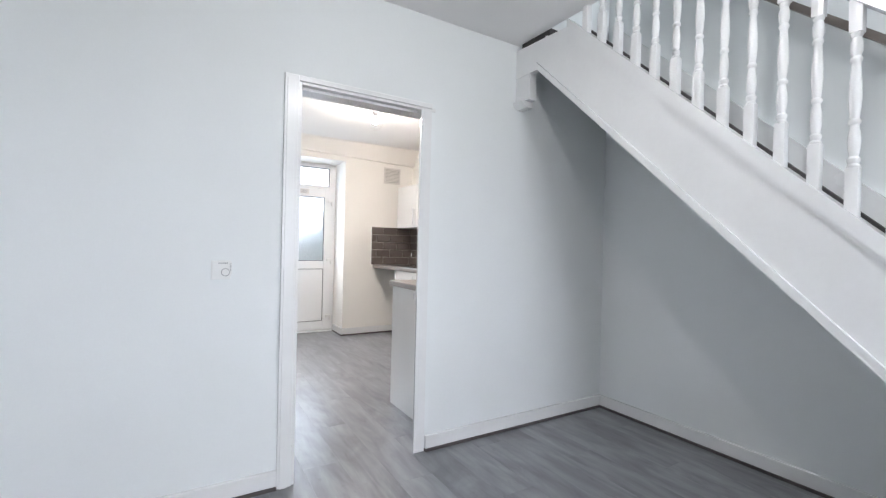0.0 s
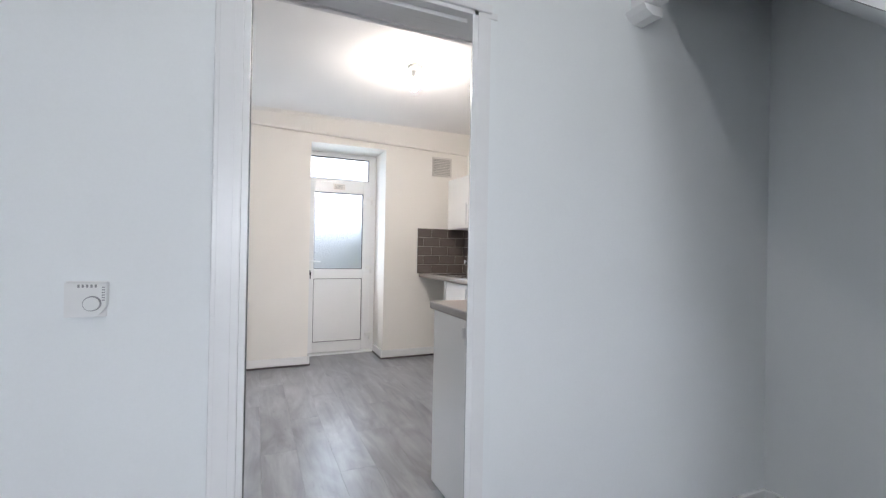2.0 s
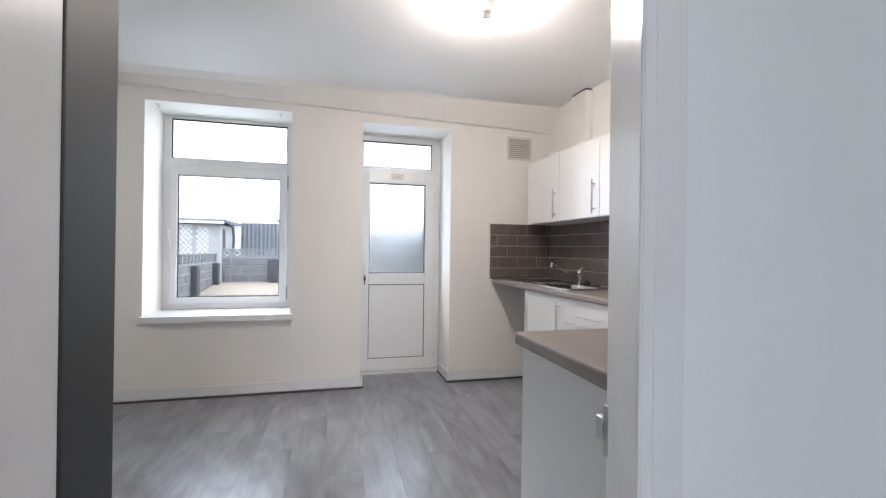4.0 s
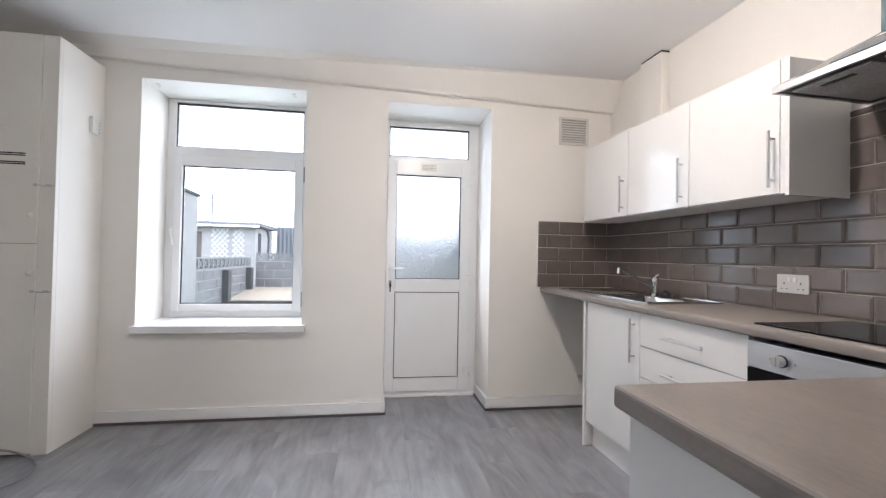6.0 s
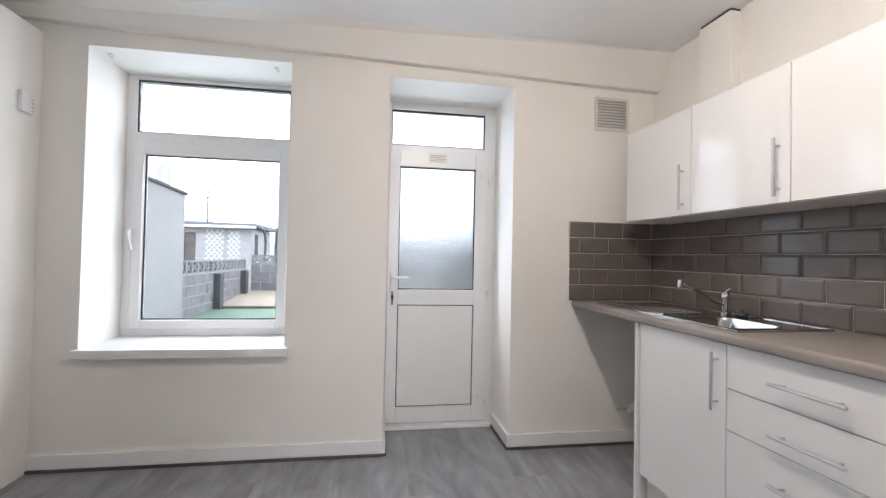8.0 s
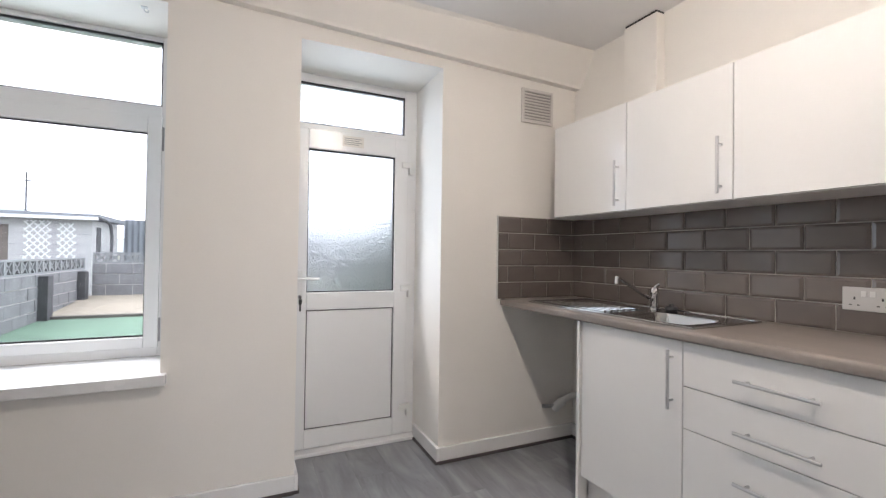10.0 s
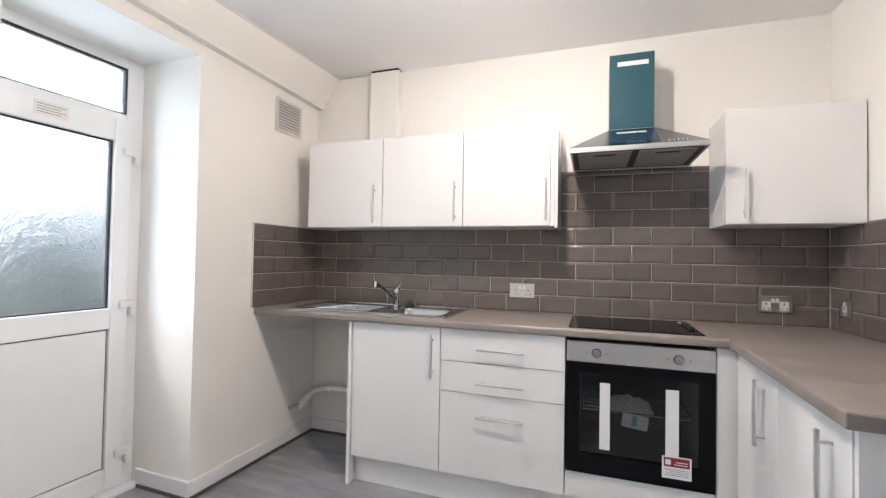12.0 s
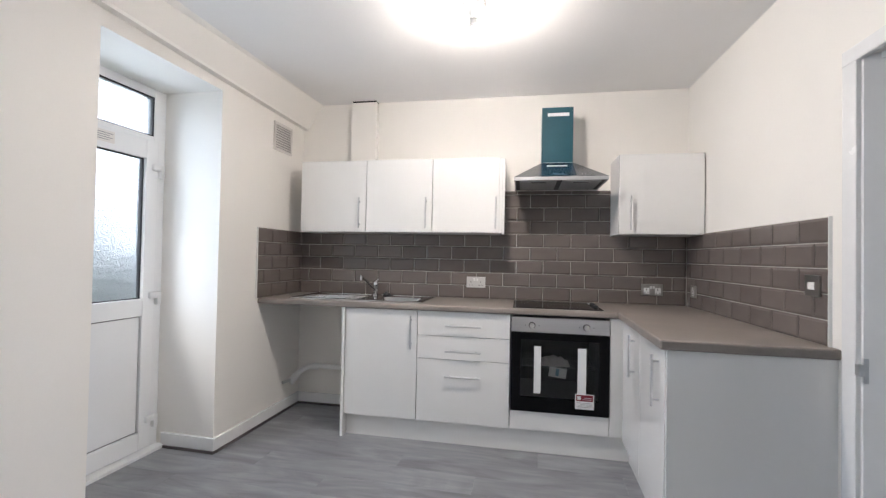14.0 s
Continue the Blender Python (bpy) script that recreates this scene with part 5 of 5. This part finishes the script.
cf = thing("corrugated_fence", (0, 16.6, 0), "grey corrugated sheet fence behind the yard", "fence")
bm = bmesh.new()
pts = []
x = -1.2
while x < 0.35:
    pts.append((x, 16.6 + 0.02 * math.sin((x + 1.2) * 2 * math.pi / 0.12)))
    x += 0.02
a = [bm.verts.new((p[0], p[1], -0.1)) for p in pts]
b = [bm.verts.new((p[0], p[1], 1.86)) for p in pts]
a2 = [bm.verts.new((p[0], p[1] + 0.006, -0.1)) for p in pts]
b2 = [bm.verts.new((p[0], p[1] + 0.006, 1.86)) for p in pts]
for i in range(len(pts) - 1):
    bm.faces.new((a[i], a[i + 1], b[i + 1], b[i])), bm.faces.new((a2[i], b2[i], b2[i + 1], a2[i + 1])), bm.faces.new((b[i], b[i + 1], b2[i + 1], b2[i]))
finish("sheet", bm, M_CORR, cf, True)
cf.location += Vector((-0.25, 0, 0.08))
nh = thing("neighbour_house", (1.2, 19, 0), "low grey house beyond the yard with white rooflight", "house")
boxes("wall", [(-0.2, 5.2, 18.6, 22.0, -0.1, 2.0)], M_BLOCK, nh)
prism("roof", [(18.4, 2.0), (22.2, 2.0), (22.2, 2.1), (18.4, 2.08)], "x", -0.4, 5.4, M_SHED, nh)
box("window", 0.35, 1.0, 18.58, 18.6, 1.1, 1.7, M_BLACKGLASS, nh)
box("rooflight", 0.1, 0.75, 18.9, 19.5, 2.08, 2.42, M_SHED, nh)
cyl("pole", (-0.35, 18.4, 0.0), (-0.22, 18.4, 2.75), 0.02, M_BLOCKDARK, nh, seg=8)
nh.location += Vector((-0.25, 0, 0.1))

bm = bmesh.new()
pr = []
for i in range(61):
    x = -260 + 8 * i
    h = 12 + 21 * math.exp(-((x + 134) / 36.0) ** 2) + 2.0 * noise.noise((x * 0.06, 3, 0))
    pr.append((x, max(2.0, h - 4)))
lo = [bm.verts.new((x, 300, -1)) for x, h in pr]
hi = [bm.verts.new((x, 330, h)) for x, h in pr]
for i in range(60):
    bm.faces.new((lo[i], lo[i + 1], hi[i + 1], hi[i]))
finish("backdrop", bm, M_HILL, smooth=True, label="hazy blue-grey hill in the distance", kind="structure", category="hill")

# dark shrub behind the patterned door glass
def shrub(x, y, rx, ry, rz, leaves, seed):
    e = thing("shrub", (x, y, 0.0), "tall dark green shrub in the yard outside", "shrub", "shrubs")
    rng = random.Random(seed)
    b = bmesh.new()
    for i in range(14):
        a = rng.uniform(0, 6.28)
        add_cyl(b, (x, y, -0.02), (x + 0.65 * rx * math.cos(a), y + 0.65 * ry * math.sin(a), rng.uniform(1.1, 1.9) * rz), 0.016, 0.004, 6)
    finish("stem", b, M_WOOD, e)
    b = bmesh.new()
    for i in range(leaves):
        v = Vector((rng.gauss(0, 1), rng.gauss(0, 1), rng.gauss(0, 1))).normalized() * rng.uniform(0.2, 1.0) ** 0.6
        k = 1 + 0.25 * noise.noise(v * 2.2)
        c = Vector((x + rx * v.x * k, y + ry * v.y * k, 0.13 + rz + rz * v.z * k))
        q = Euler((rng.uniform(0, 6.3), rng.uniform(0, 6.3), rng.uniform(0, 6.3))).to_matrix()
        b.faces.new([b.verts.new(c + q @ Vector(p)) for p in ((-0.045, 0, 0), (0, 0.02, 0.006), (0.045, 0, 0), (0, -0.02, 0.006))])
    finish("leaves", b, M_LEAF, e, kind="stuff")


shrub(2.85, 8.3, 0.62, 0.5, 0.8, 1000, 4)
shrub(3.75, 9.1, 0.8, 0.7, 1.1, 2600, 7)

# ---- tiled splashback ----
spb = thing("splashback", (XE, 4.3, CT), "taupe glazed brick-bond wall tiles with pale grout", "tiles", kind="structure")
TP, RP, JT = 0.1965, 0.1005, 0.0037
ZT0 = CT + 0.002
TSX = 1.965
bm = bmesh.new()
add_box(bm, XE - 0.006, XE - 0.0005, 2.84, YN - 0.02, CT + 0.0005, ZT0 + 5 * RP)
add_box(bm, XE - 0.006, XE - 0.0005, 3.358, 4.122, ZT0 + 5 * RP, 1.752)
bmesh.ops.transform(bm, matrix=ASKEW, verts=bm.verts)
finish("grout", bm, M_GROUT, spb)
boxes("grout", [(2.728, 3.335, YN - 0.006, YN - 0.0005, CT + 0.0005, ZT0 + 5 * RP)], M_GROUT, spb)
prism("grout", [(TSX, ys(TSX) - 0.02), (3.40, ys(3.40) - 0.02), (3.40, ys(3.40) + 0.006), (TSX, ys(TSX) + 0.006)], "z", CT + 0.0005, ZT0 + 5 * RP, M_GROUT, spb)
TILE = {}


def tile_mesh(w, h):
    key = (round(w, 3), round(h, 3))
    if key not in TILE:
        t, b = 0.0065, min(0.011, w * 0.3, h * 0.3)
        bm = bmesh.new()
        r0 = [bm.verts.new((u, v, 0)) for u, v in ((-w / 2, -h / 2), (w / 2, -h / 2), (w / 2, h / 2), (-w / 2, h / 2))]
        r1 = [bm.verts.new((v.co.x, v.co.y, t - 0.0035)) for v in r0]
        r2 = [bm.verts.new((u, v, t)) for u, v in ((-w / 2 + b, -h / 2 + b), (w / 2 - b, -h / 2 + b), (w / 2 - b, h / 2 - b), (-w / 2 + b, h / 2 - b))]
        for p, q in ((r0, r1), (r1, r2)):
            for i in range(4):
                bm.faces.new((p[i], p[(i + 1) % 4], q[(i + 1) % 4], q[i]))
        bm.faces.new(r2), bm.faces.new(r0[::-1])
        bmesh.ops.recalc_face_normals(bm, faces=bm.faces)
        me = bpy.data.meshes.new("tile")
        bm.to_mesh(me)
        bm.free()
        me.materials.append(M_TILE)
        TILE[key] = me
    return TILE[key]


def lay_tiles(u_lo, u_hi, rows, joint, place, pitch, z_top=9.0):
    for r in rows:
        z0 = ZT0 + RP * r
        z1 = min(z0 + RP - JT, z_top)
        k = math.floor((u_lo - joint) / pitch) - 1
        while True:
            a = joint + pitch * k + (pitch / 2 if r % 2 else 0)
            k += 1
            if a >= u_hi - 0.012:
                break
            a0, a1 = max(a, u_lo), min(a + pitch - JT, u_hi)
            if a1 - a0 < 0.015:
                continue
            o = new("tile", tile_mesh(a1 - a0, z1 - z0))
            o.parent = spb
            tilt = 0.004
            o.matrix_basis = Matrix.Translation(-ORG[spb.name]) @ place((a0 + a1) / 2, (z0 + z1) / 2) @ Euler((random.uniform(-tilt, tilt), random.uniform(-tilt, tilt), 0)).to_matrix().to_4x4()


EAST = Matrix(((0, 0, -1, 0), (1, 0, 0, 0), (0, 1, 0, 0), (0, 0, 0, 1)))
NORTH = Matrix(((1, 0, 0, 0), (0, 0, -1, 0), (0, 1, 0, 0), (0, 0, 0, 1)))
SOUTH = Matrix(((1, 0, 0, 0), (0, 0, 1, 0), (0, 1, 0, 0), (0, 0, 0, 1)))
lay_tiles(2.858, YN - 0.018 - 0.12 * 0.022, range(5), 4.226, lambda u, v: ASKEW @ Matrix.Translation((XE - 0.006, u, v)) @ EAST, TP)
lay_tiles(3.358, 4.122, range(5, 9), 4.226, lambda u, v: ASKEW @ Matrix.Translation((XE - 0.006, u, v)) @ EAST, TP, 1.75)
lay_tiles(2.728, 3.316, range(5), 2.90, lambda u, v: Matrix.Translation((u, YN - 0.006, v)) @ NORTH, TP)
lay_tiles(TSX, 3.393, range(5), 2.345, lambda u, v: Matrix.Translation((u, ys(u) + 0.006, v)) @ Matrix.Rotation(SKEW, 4, "Z") @ SOUTH, TP)
boxes("edge_trim", [(2.722, 2.727, YN - 0.013, YN, CT, ZT0 + 5 * RP), (TSX - 0.005, TSX - 0.001, ys(TSX) - 0.01, ys(TSX) + 0.013, CT, ZT0 + 5 * RP)], M_PLASTIC, spb)

# ---- laminate boards ----
fl = thing("floor", (0, 0, 0), "grey wood-print laminate floor laid in long boards", "floor", kind="structure")
PW, PLN = 0.192, 1.285
bm = bmesh.new()
add_box(bm, -PW / 2 + 0.0002, PW / 2 - 0.0002, -PLN / 2 + 0.0002, PLN / 2 - 0.0002, -0.02, 0.0, 0.0005, 1)
me = bpy.data.meshes.new("board")
bm.to_mesh(me)
bm.free()
me.materials.append(M_FLOOR)
i = 0
x = -1.66
while x < 3.5:
    y = -3.1 + (i * 0.47) % PLN - PLN
    while y < 6.2:
        if y + PLN > -3.05:
            o = new("board", me)
            o.parent = fl
            o.location = (x, y + PLN / 2, 0)
        y += PLN
    x += PW
    i += 1
